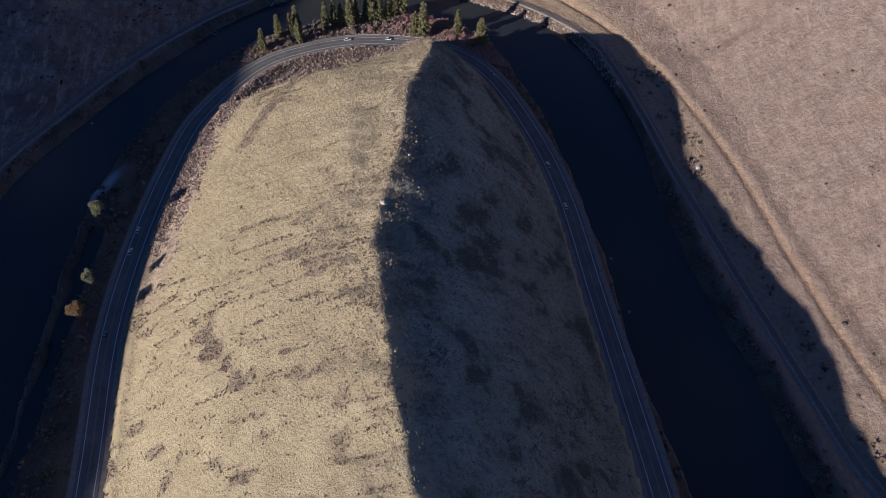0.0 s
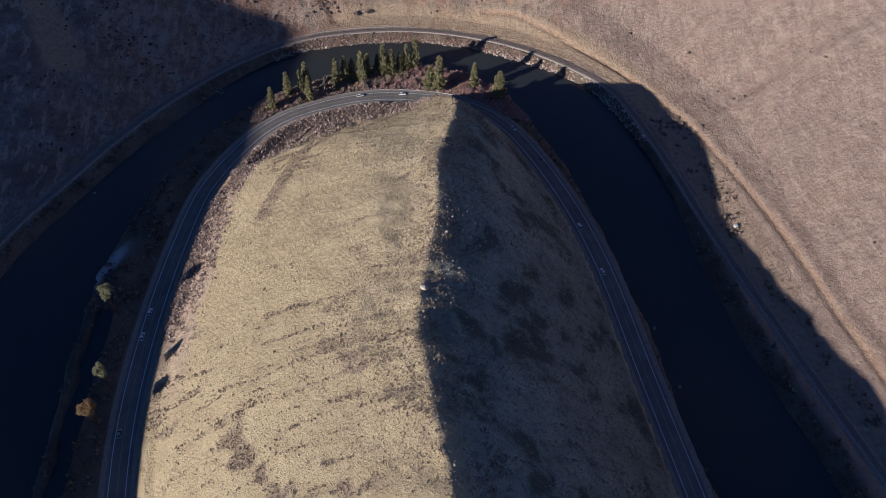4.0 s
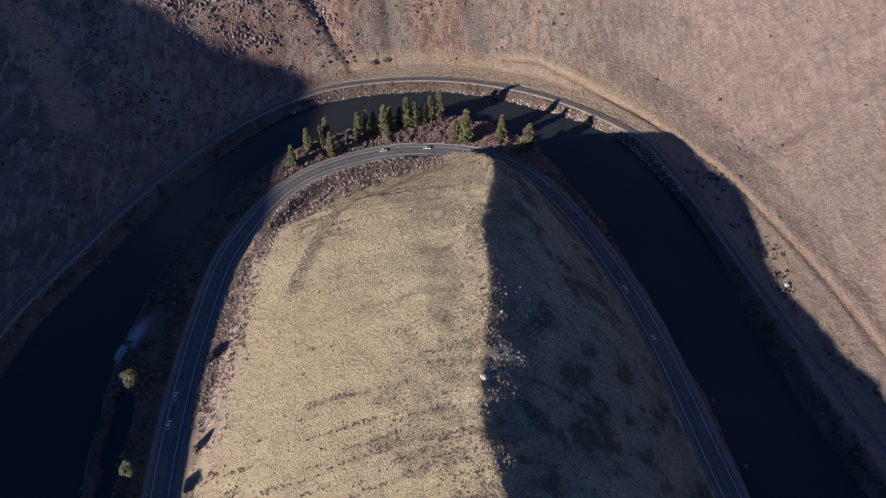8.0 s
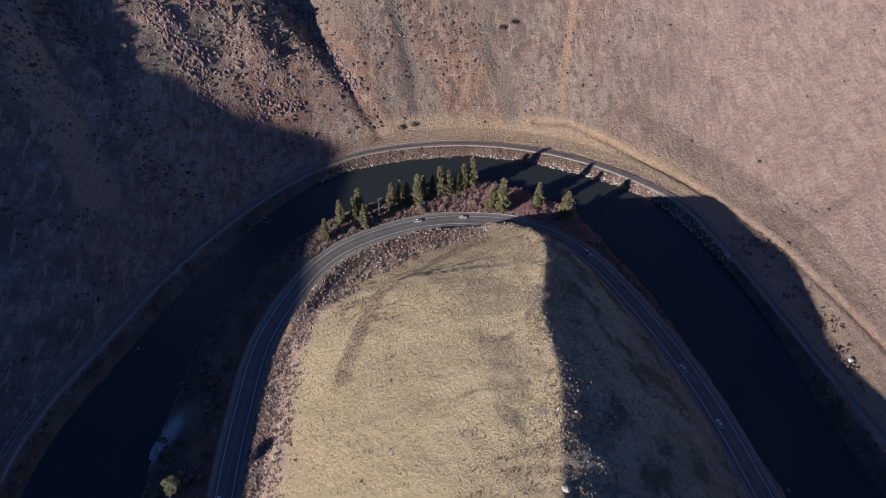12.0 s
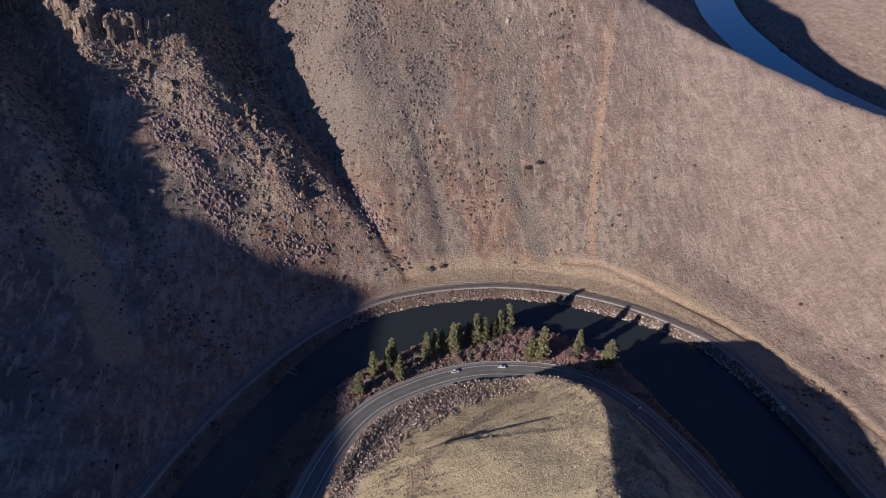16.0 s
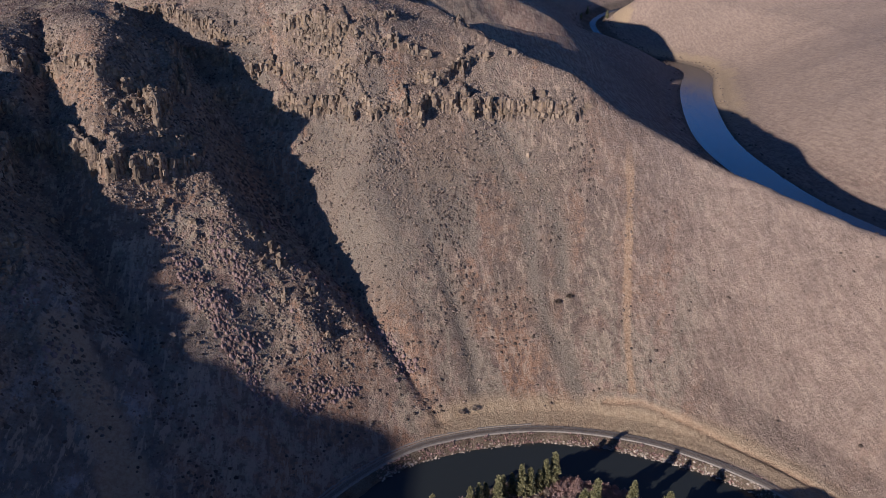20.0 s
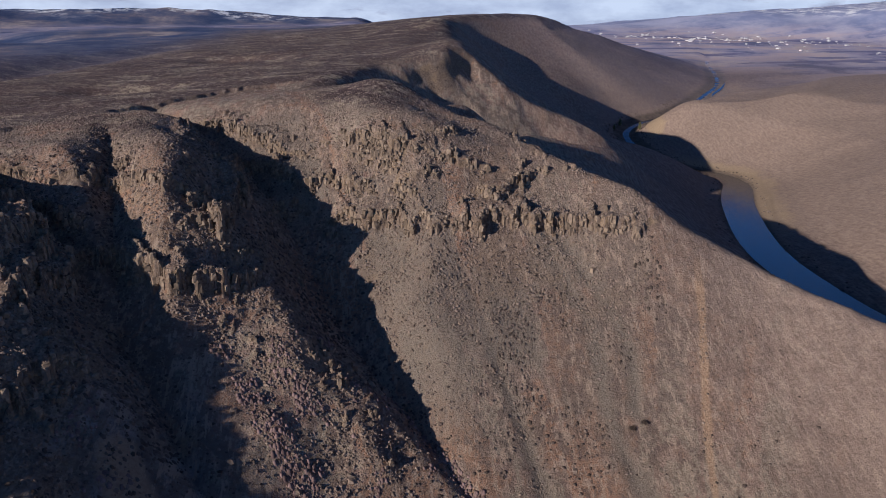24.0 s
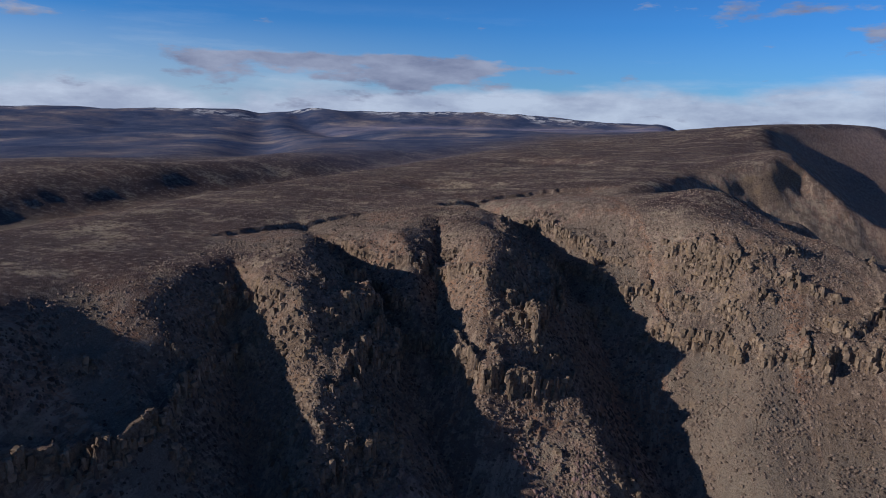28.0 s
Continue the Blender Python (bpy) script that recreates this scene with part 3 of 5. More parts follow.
SWATH = [(-91, 257), (-87, 272), (-82, 286), (-76, 300), (-68, 310), (-57, 322), (-41, 336), (-22, 341)]
TRAILS = [[(-93, 270), (-95, 236), (-99, 207), (-102, 180), (-104, 150)], [(-22, 292), (-26, 277), (-30, 249), (-36, 212), (-40, 170), (-42, 120)]]
SCAR = [(44, 462), (46, 475), (52, 500), (63, 537), (73, 567), (82, 596), (88, 620)]
SCAR_B = [(-96, 520), (-112, 560), (-116, 600), (-112, 640)]
swath = dist_to(SWATH)
trail = np.minimum(dist_to(TRAILS[0]), dist_to(TRAILS[1]))
slope_x = np.gradient(gz, axis=0) / np.gradient(gx, axis=0)
slope_y = np.gradient(gz, axis=1) / np.gradient(gy, axis=1)
steep = np.hypot(slope_x, slope_y)
on_spur = smooth(0.0, 1.0, d_in)
wob = fbm(gx, gy, 12, 101, 3)
m_rock = np.clip(smooth(0.95, 1.5, steep + 0.25 * wob) * smooth(20, 50, gz) * (1 - on_spur) + 0.55 * rocks * smooth(0.1, 0.5, fbm(gx, gy, 30, 103, 4) + 0.6 * np.clip(ribs, 0, 1)), 0, 1)
talus = smooth(0.14, 0.30, fbm(along, dd * 0.13, 24, 105, 4)) * smooth(25, 60, gz) * smooth(215, 190, gz) * smooth(900, 800, gy) * (1 - on_spur) * smooth(110, 30, gx)
talus = np.clip(np.maximum(talus * 0.8, stony), 0, 1)
scar = np.maximum(0.9 * smooth(13, 7, dist_to(CHUTE) + 4 * wob), 0.9 * smooth(3.2, 1.8, dist_to(SCAR) + 1.4 * wob) * smooth(640, 590, gy), 0.45 * smooth(3.5, 1.0, dist_to(SCAR_B) + 3 * wob))
pale_b = 0.9 * smooth(24, 12, dist_to([(505, 1740), (545, 1850), (600, 1930)]) + 8 * wob) + 0.85 * smooth(75, 45, side_b + 16 * wob) * smooth(24, 30, side_b) * smooth(1000, 1150, gy) * smooth(1640, 1540, gy)
embank = (0.8 - 0.3 * smooth(90, 130, gx)) * smooth(9, 12, dd) * smooth(36, 25, dd + 3 * wob) * smooth(-95, -60, gx) * (1 - on_spur) * smooth(440, 200, along * 0 + np.abs(gy - 330))
pull_out = smooth(1.25, 0.8, np.hypot((gx + 124.5 - 0.42 * (gy - 294)) / 5.5, (gy - 296) / 11.0) + 0.15 * wob) * smooth(5, 6, d_road)
pink = on_spur * smooth(7, 9, d_road) * smooth(27, 20, d_road + 5 * fbm(gx, gy, 14, 213, 3)) * smooth(150, 215, gy) * smooth(-40, -70, gx)
dirt = 0.85 * smooth(2.6, 1.2, np.abs(d_track) + 0.5 * wob) + 0.35 * smooth(1.6, 0.5, np.abs(d_track + 7))
m_bank = np.maximum(smooth(10, 5, d_out) * smooth(-8, 0, d_out), on_spur * smooth(-5.5, -7.5, d_road))
m_bank = np.maximum(m_bank, smooth(34, 24, np.abs(side_b)) * smooth(700, 760, gy))
reach = np.hypot(gx, gy)
top_z = plateau(gx, gy)
m_plat = smooth(-14, 4, gz - top_z) * smooth(150, 175, gz) * smooth(4000, 3000, reach)
for line in RIMS:
    m = (np.abs(gx - line[:, 0].mean()) < 170) & (np.abs(gy - line[:, 1].mean()) < 190)
    sd, _, run = nearest(gx[m], gy[m], line)
    m_plat[m] = m_plat[m] * (1 - 0.85 * smooth(-2, 4, sd + 4 * wob[m]) * smooth(0, 30, run) * smooth(run.max(), run.max() - 30, run))
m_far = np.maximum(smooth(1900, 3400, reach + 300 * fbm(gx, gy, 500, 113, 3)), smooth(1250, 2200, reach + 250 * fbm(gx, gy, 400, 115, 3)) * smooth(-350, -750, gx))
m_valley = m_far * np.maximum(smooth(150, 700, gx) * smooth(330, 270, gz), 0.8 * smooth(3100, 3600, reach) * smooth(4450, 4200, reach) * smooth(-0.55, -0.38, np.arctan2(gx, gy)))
snow = smooth(4400, 4750, reach) * (1 - 0.9 * m_valley) * smooth(-0.1, 0.3, fbm(gx, gy, 420, 109, 4) + (gz - 340) / 260.0)
ground_me = grid_mesh("ground", gx, gy, gz)
cover_layer(ground_me, "cover_a", on_spur * (1 - m_bank), m_bank, m_rock)
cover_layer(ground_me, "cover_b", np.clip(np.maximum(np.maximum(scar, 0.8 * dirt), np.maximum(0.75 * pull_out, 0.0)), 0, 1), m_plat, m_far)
cover_layer(ground_me, "cover_c", talus, np.clip(np.maximum(embank, pale_b), 0, 1), snow)
cover_layer(ground_me, "cover_e", m_valley, np.clip(spur_patch(gx, gy) + 0.25 * spur_rows(gx, gy) + 0.5 * smooth(1.2, 0.2, trail) * 0.45, 0, 1) * on_spur, np.clip(0.5 + (0.25 * smooth(300, 180, gx) + 0.75 * smooth(110, 40, gx)) * (0.55 * fbm(along, dd * 0.30, 15, 121, 5) + 0.4 * fbm(along, dd * 0.10, 7, 125, 4) + 0.25 * fbm(gx, gy, 6, 127, 3)), 0, 1))
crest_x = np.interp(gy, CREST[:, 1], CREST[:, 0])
# low left slope, where the blue of shade goes into the ground colour
left_shade = smooth(-185, -250, gx + 14 * wob) * smooth(540, 440, gy) * (1 - on_spur) * smooth(120, 85, gz)
# spur side away from the sun, where shade is tinted into the grass
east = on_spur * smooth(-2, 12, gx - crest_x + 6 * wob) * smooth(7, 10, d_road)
cover_layer(ground_me, "cover_f", left_shade, east, pink)
east_hill = (1 - on_spur) * np.maximum(0.8 * smooth(340, 470, gx) * smooth(600, 850, gy) * smooth(2600, 1900, gy), 0.72 * smooth(20, 150, gx + 12 * wob + 60 * smooth(450, 350, gy)) * smooth(900, 700, gy))
# third channel: where pale blue haze is tinted into the right-hand mountains
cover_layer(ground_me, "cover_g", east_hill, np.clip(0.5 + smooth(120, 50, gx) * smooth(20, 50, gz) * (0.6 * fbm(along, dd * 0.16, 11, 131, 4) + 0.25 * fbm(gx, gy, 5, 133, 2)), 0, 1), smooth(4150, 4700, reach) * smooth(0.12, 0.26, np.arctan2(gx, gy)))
cover_layer(ground_me, "cover_d", np.clip(0.5 + 0.5 * rill, 0, 1), smooth(5.0, 2.5, swath + 1.5 * wob) * on_spur * (0.45 + 0.35 * lattice(gx, gy, 7, 113)) + 0.3 * crown * on_spur * smooth(0.0, 0.5, fbm(gx, gy, 16, 111, 3)), bar)


def ground_material():
    m = bpy.data.materials.new("canyon_ground")
    m.use_nodes = True
    t = m.node_tree
    b = t.nodes["Principled BSDF"]
    b.inputs["Roughness"].default_value, b.inputs["Specular IOR Level"].default_value = 0.95, 0.1
    tc = t.nodes.new("ShaderNodeTexCoord")
    masks = {}
    for name in ("cover_a", "cover_b", "cover_c", "cover_d", "cover_e", "cover_f", "cover_g"):
        at, sep = t.nodes.new("ShaderNodeAttribute"), t.nodes.new("ShaderNodeSeparateColor")
        at.attribute_name = name
        t.links.new(at.outputs["Color"], sep.inputs[0])
        masks[name[-1]] = sep.outputs
    def tex(scale, detail=6.0, rough=0.6):
        n = node(t, "ShaderNodeTexNoise", Scale=scale, Detail=detail, Roughness=rough)
        t.links.new(tc.outputs["Object"], n.inputs["Vector"])
        return n.outputs["Fac"]
    big, mid, fine, grit = tex(0.012), tex(0.07), tex(0.45, 8.0, 0.7), tex(1.7, 6.0, 0.75)
    # bunch grass and bare soil of the canyon side
    soil = ramp(t, big, [(0.36, (0.250, 0.158, 0.124)), (0.52, (0.275, 0.186, 0.148)), (0.66, (0.255, 0.180, 0.140))])
    soil = mix(t, ramp(t, mid, [(0.46, 0.0), (0.58, 0.8)]), soil, (0.325, 0.238, 0.188))
    patch = tex(0.19, 7.0, 0.65)
    soil = mix(t, ramp(t, masks["e"][2], [(0.41, 0.9), (0.47, 0.0)]), soil, (0.300, 0.175, 0.116))
    soil = mix(t, ramp(t, masks["e"][2], [(0.56, 0.0), (0.60, 0.9)]), soil, (0.285, 0.238, 0.182))
    soil = mix(t, ramp(t, masks["g"][1], [(0.56, 0.0), (0.62, 0.75)]), soil, (0.150, 0.118, 0.100))
    soil = mix(t, ramp(t, patch, [(0.41, 0.85), (0.455, 0.0)]), soil, (0.165, 0.118, 0.099))
    soil = mix(t, ramp(t, patch, [(0.545, 0.0), (0.585, 0.75)]), soil, (0.365, 0.272, 0.208))
    soil = mix(t, ramp(t, masks["d"][0], [(0.45, 0.0), (0.72, 0.5)]), soil, (0.185, 0.14, 0.115))
    soil = mix(t, ramp(t, fine, [(0.36, 0.75), (0.46, 0.0)]), soil, (0.105, 0.080, 0.068))
    soil = mix(t, ramp(t, grit, [(0.56, 0.0), (0.66, 0.6)]), soil, (0.40, 0.305, 0.232))
    # pale cured grass of the spur
    grass = ramp(t, mid, [(0.36, (0.43, 0.350, 0.220)), (0.62, (0.502, 0.415, 0.265))])
    grass = mix(t, ramp(t, big, [(0.42, 0.0), (0.62, 0.5)]), grass, (0.40, 0.320, 0.198))
    grass = mix(t, ramp(t, fine, [(0.34, 0.4), (0.45, 0.0)]), grass, (0.37, 0.29, 0.19))
    grass = mix(t, ramp(t, grit, [(0.56, 0.0), (0.68, 0.35)]), grass, (0.52, 0.43, 0.28))
    brush = ramp(t, fine, [(0.38, (0.165, 0.125, 0.098)), (0.62, (0.30, 0.235, 0.182))])
    grass = mix(t, masks["d"][1], grass, brush)
    weight = node(t, "ShaderNodeMath")
    weight.operation = "MULTIPLY"
    weight.inputs[1].default_value = 0.8
    t.links.new(masks["e"][1], weight.inputs[0])
    grass = mix(t, weight.outputs[0], grass, brush)
    grass = mix(t, ramp(t, masks["f"][2], [(0.0, 0.0), (1.0, 0.85)]), grass, ramp(t, fine, [(0.38, (0.30, 0.22, 0.175)), (0.6, (0.50, 0.385, 0.31))]))
    # dark brush patches, and grass greyed and blued to put shade into its colour
    shade_tinted_grass = ramp(t, tex(0.055, 7.0, 0.62), [(0.40, (0.105, 0.112, 0.088)), (0.47, (0.25, 0.258, 0.20)), (0.62, (0.32, 0.325, 0.25))])
    shade_tinted_grass = mix(t, ramp(t, fine, [(0.38, 0.6), (0.5, 0.0)]), shade_tinted_grass, (0.12, 0.112, 0.082))
    grass = mix(t, masks["f"][1], grass, shade_tinted_grass)
    # blue-grey cast of the shaded slope, painted as its base colour
    blue_shade_slope = ramp(t, tex(0.04, 8.0, 0.66), [(0.42, (0.085, 0.090, 0.088)), (0.53, (0.15, 0.158, 0.155)), (0.61, (0.28, 0.292, 0.29))])
    blue_shade_slope = mix(t, ramp(t, fine, [(0.38, 0.7), (0.48, 0.0)]), blue_shade_slope, (0.075, 0.078, 0.065))
    soil = mix(t, ramp(t, masks["f"][0], [(0.0, 0.0), (1.0, 0.8)]), soil, blue_shade_slope)
    bank = ramp(t, mid, [(0.38, (0.10, 0.075, 0.055)), (0.6, (0.17, 0.13, 0.098))])
    bank = mix(t, ramp(t, grit, [(0.5, 0.0), (0.65, 0.6)]), bank, (0.27, 0.235, 0.20))
    rock = ramp(t, fine, [(0.34, (0.080, 0.061, 0.053)), (0.5, (0.205, 0.148, 0.110)), (0.66, (0.33, 0.252, 0.182))])
    rock = mix(t, ramp(t, mid, [(0.5, 0.0), (0.64, 0.55)]), rock, (0.33, 0.235, 0.145))
    fall = node(t, "ShaderNodeMapping", Rotation=(0, 0, -0.12), Scale=(0.30, 0.07, 0.07))
    run = node(t, "ShaderNodeTexNoise", Scale=1.0, Detail=7.0, Roughness=0.66)
    t.links.new(tc.outputs["Object"], fall.inputs["Vector"])
    t.links.new(fall.outputs[0], run.inputs["Vector"])
    soil = mix(t, ramp(t, run.outputs["Fac"], [(0.40, 0.65), (0.45, 0.0)]), soil, (0.165, 0.122, 0.098))
    soil = mix(t, ramp(t, run.outputs["Fac"], [(0.545, 0.0), (0.585, 0.7)]), soil, (0.39, 0.298, 0.225))
    plain = ramp(t, patch, [(0.34, (0.268, 0.198, 0.160)), (0.50, (0.302, 0.228, 0.185)), (0.66, (0.335, 0.257, 0.210))])
    plain = mix(t, ramp(t, fine, [(0.36, 0.55), (0.46, 0.0)]), plain, (0.21, 0.155, 0.127))
    plain = mix(t, ramp(t, grit, [(0.56, 0.0), (0.66, 0.4)]), plain, (0.42, 0.33, 0.262))
    plain = mix(t, ramp(t, run.outputs["Fac"], [(0.40, 0.45), (0.46, 0.0)]), plain, (0.205, 0.152, 0.125))
    plain = mix(t, ramp(t, run.outputs["Fac"], [(0.54, 0.0), (0.60, 0.4)]), plain, (0.40, 0.305, 0.24))
    soil = mix(t, masks["g"][0], soil, plain)
    scree = ramp(t, grit, [(0.38, (0.12, 0.097, 0.08)), (0.62, (0.30, 0.25, 0.20))])
    bare = ramp(t, fine, [(0.4, (0.33, 0.215, 0.142)), (0.62, (0.43, 0.305, 0.205))])
    yellow = ramp(t, fine, [(0.38, (0.315, 0.228, 0.150)), (0.62, (0.45, 0.345, 0.230))])
    stretch = node(t, "ShaderNodeMapping", Rotation=(0, 0, 0.35), Scale=(0.018, 0.030, 0.03))
    streak = node(t, "ShaderNodeTexNoise", Scale=1.0, Detail=9.0, Roughness=0.72)
    t.links.new(tc.outputs["Object"], stretch.inputs["Vector"])
    t.links.new(stretch.outputs[0], streak.inputs["Vector"])
    top = ramp(t, streak.outputs["Fac"], [(0.38, (0.062, 0.042, 0.045)), (0.48, (0.108, 0.078, 0.076)), (0.525, (0.165, 0.126, 0.112)), (0.585, (0.41, 0.34, 0.245))])
    top = mix(t, ramp(t, big, [(0.40, 0.6), (0.52, 0.0)]), top, (0.085, 0.058, 0.056))
    tuft = tex(0.16, 8.0, 0.72)
    top = mix(t, ramp(t, tuft, [(0.44, 0.85), (0.50, 0.0)]), top, (0.064, 0.044, 0.046))
    top = mix(t, ramp(t, tuft, [(0.55, 0.0), (0.60, 0.85)]), top, (0.33, 0.268, 0.212))
    top = mix(t, ramp(t, fine, [(0.38, 0.7), (0.50, 0.0)]), top, (0.074, 0.052, 0.052))
    top = mix(t, ramp(t, grit, [(0.58, 0.0), (0.66, 0.5)]), top, (0.33, 0.27, 0.215))
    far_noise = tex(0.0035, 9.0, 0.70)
    # far hills: blue of distance haze mixed into the base colour
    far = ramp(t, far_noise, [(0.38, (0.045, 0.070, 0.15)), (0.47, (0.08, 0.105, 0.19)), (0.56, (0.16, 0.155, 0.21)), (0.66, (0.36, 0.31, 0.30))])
    # valley farmland, lightened and turned lavender to carry haze in its colour
    hazy_fields = ramp(t, far_noise, [(0.39, (0.14, 0.16, 0.27)), (0.45, (0.33, 0.31, 0.42)), (0.56, (0.44, 0.395, 0.46)), (0.64, (0.58, 0.49, 0.46))])
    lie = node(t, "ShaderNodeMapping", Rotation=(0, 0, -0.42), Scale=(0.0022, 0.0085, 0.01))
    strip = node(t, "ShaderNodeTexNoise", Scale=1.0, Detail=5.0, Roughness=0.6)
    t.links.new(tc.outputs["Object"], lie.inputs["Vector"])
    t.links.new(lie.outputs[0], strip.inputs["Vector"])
    hazy_fields = mix(t, ramp(t, strip.outputs["Fac"], [(0.40, 0.9), (0.45, 0.0)]), hazy_fields, (0.16, 0.16, 0.28))
    hazy_fields = mix(t, ramp(t, strip.outputs["Fac"], [(0.53, 0.0), (0.57, 0.8)]), hazy_fields, (0.54, 0.43, 0.43))
    far = mix(t, masks["e"][0], far, hazy_fields)
    # pale blue haze painted over the right-hand mountains
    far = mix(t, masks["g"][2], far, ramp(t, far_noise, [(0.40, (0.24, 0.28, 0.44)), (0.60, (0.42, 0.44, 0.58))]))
    out = mix(t, masks["c"][0], soil, scree)
    out = mix(t, masks["b"][1], out, top)
    out = mix(t, masks["a"][2], out, rock)
    out = mix(t, masks["c"][1], out, yellow)
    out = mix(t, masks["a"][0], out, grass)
    out = mix(t, masks["a"][1], out, bank)
    out = mix(t, masks["b"][0], out, bare)
    out = mix(t, masks["d"][2], out, (0.46, 0.46, 0.47))
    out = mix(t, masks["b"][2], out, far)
    flecks = mix(t, 1.0, ramp(t, tex(0.014, 6.0, 0.7), [(0.50, 0.0), (0.57, 1.0)]), masks["c"][2], "MULTIPLY")
    out = mix(t, flecks, out, (0.80, 0.82, 0.85))
    t.links.new(out, b.inputs["Base Color"])
    b1 = node(t, "ShaderNodeBump", Strength=0.9, Distance=1.5)
    t.links.new(fine, b1.inputs["Height"])
    b2 = node(t, "ShaderNodeBump", Strength=0.8, Distance=0.5)
    t.links.new(grit, b2.inputs["Height"])
    t.links.new(b1.outputs[0], b2.inputs["Normal"])
    t.links.new(b2.outputs[0], b.inputs["Normal"])
    return m


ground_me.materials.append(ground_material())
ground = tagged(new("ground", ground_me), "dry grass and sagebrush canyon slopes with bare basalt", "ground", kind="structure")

# ---- river ----
WATER = mat("river_water", (0.028, 0.033, 0.034), 0.20, specular=0.36)
w_t = WATER.node_tree
w_n = node(w_t, "ShaderNodeTexNoise", Scale=0.5, Detail=4.0)
w_c = w_t.nodes.new("ShaderNodeTexCoord")
w_b = node(w_t, "ShaderNodeBump", Strength=0.25, Distance=0.2)
w_t.links.new(w_c.outputs["Object"], w_n.inputs["Vector"])
w_t.links.new(w_n.outputs["Fac"], w_b.inputs["Height"])
w_t.links.new(w_b.outputs[0], w_t.nodes["Principled BSDF"].inputs["Normal"])
wx, wy = np.meshgrid(np.linspace(-260, 230, 50), np.linspace(-310, 470, 60), indexing="ij")
water = new("water", grid_mesh("water", wx, wy, wx * 0))
water.data.materials.append(WATER)
tagged(water, "dark calm river water bending round the spur", "river", kind="structure")
# ---- roads and railway ----
def ribbon(name, line, left, right, z, material, thick=0.0, parent=None, stops=None):
    """A strip along a plan line between two offsets; z may be a number or one height a point. stops: (first, last) index."""
    d = np.gradient(line[:, :2], axis=0)
    d /= np.linalg.norm(d, axis=1)[:, None]
    nrm = np.stack([d[:, 1], -d[:, 0]], 1)
    zz = np.broadcast_to(z, len(line))
    i0, i1 = stops or (0, len(line))
    bm = bmesh.new()
    rows = []
    for p, q, h in zip(line[i0:i1], nrm[i0:i1], zz[i0:i1]):
        prof = ((left - thick, thick), (left, 0), (right, 0), (right + thick, thick)) if thick else ((left, 0), (right, 0))
        rows.append([bm.verts.new((p[0] + q[0] * o, p[1] + q[1] * o, h - dz)) for o, dz in prof])
    for r0, r1 in zip(rows[:-1], rows[1:]):
        for k in range(len(r0) - 1):
            bm.faces.new((r0[k], r1[k], r1[k + 1], r0[k + 1]))
    bmesh.ops.recalc_face_normals(bm, faces=bm.faces)
    if sum(f.normal.z for f in bm.faces) < 0:
        bmesh.ops.reverse_faces(bm, faces=bm.faces)
    me = bpy.data.meshes.new(name)
    bm.to_mesh(me)
    bm.free()
    me.materials.append(material)
    ob = new(name, me)
    if parent:
        ob.parent = parent
    return ob


ROAD_F = spline(ROAD[::2], 3.0)
RAIL_F = spline(RAIL[::2], 3.0)
road = tagged(ribbon("road", ROAD_F, -4.5, 4.5, 5.05, ASPHALT, 0.25), "two-lane grey asphalt highway round the foot of the spur", "road", kind="structure")
shoulder = tagged(ribbon("road_shoulder", ROAD_F, -6.6, 6.6, 4.96, GRAVEL, 0.3), "pale gravel shoulder of the highway", "shoulder", kind="structure")
for side, name in ((-3.15, "edge_line"), (3.15, "edge_line")):
    ribbon(name, ROAD_F, side - 0.14, side + 0.14, 5.066, WHITE_PAINT, 0, road)
for side in (-0.14, 0.14):
    ribbon("centre_line", ROAD_F, side - 0.05, side + 0.05, 5.066, YELLOW_PAINT, 0, road)
railbed = tagged(ribbon("railway_bed", RAIL_F, -2.2, 2.2, 5.05, BALLAST, 0.6), "grey gravel railway bed along the river bank", "railway", kind="structure")
service = tagged(ribbon("service_path", RAIL_F, -6.4, -3.8, 4.75, BALLAST, 0.25, None, (40, 260)), "gravel path beside the railway", "path", kind="structure")
for side in (-0.7175, 0.7175):
    ribbon("rail", RAIL_F, side - 0.06, side + 0.06, 5.34, STEEL, 0.05, railbed)


def boxes(places, size):
    """Upright boxes at (x, y, z, turn) joined into one array pair; size is length, width, height."""
    base = np.array([(i, j, k) for i in (-0.5, 0.5) for j in (-0.5, 0.5) for k in (0, 1)], float) * size
    quads = np.array([(0, 1, 3, 2), (4, 6, 7, 5), (0, 4, 5, 1), (2, 3, 7, 6), (1, 5, 7, 3), (0, 2, 6, 4)])
    p = np.asarray(places)
    c, s = np.cos(p[:, 3])[:, None], np.sin(p[:, 3])[:, None]
    co = np.stack([p[:, 0:1] + base[:, 0] * c - base[:, 1] * s, p[:, 1:2] + base[:, 0] * s + base[:, 1] * c, p[:, 2:3] + base[:, 2] + 0 * c], -1).reshape(-1, 3)
    return co, (quads[None] + 8 * np.arange(len(p))[:, None, None]).reshape(-1, 4)


def along_line(line, gap, offset=0.0):
    """Places and headings at even gaps along a line, moved sideways."""
    seg = np.linalg.norm(np.diff(line[:, :2], axis=0), axis=1)
    run = np.concatenate([[0], np.cumsum(seg)])
    s = np.arange(0, run[-1], gap)
    x, y = np.interp(s, run, line[:, 0]), np.interp(s, run, line[:, 1])
    hx, hy = np.interp(s + 0.5, run, line[:, 0]) - np.interp(s - 0.5, run, line[:, 0]), np.interp(s + 0.5, run, line[:, 1]) - np.interp(s - 0.5, run, line[:, 1])
    a = np.arctan2(hy, hx)
    return x + np.sin(a) * offset, y - np.cos(a) * offset, a


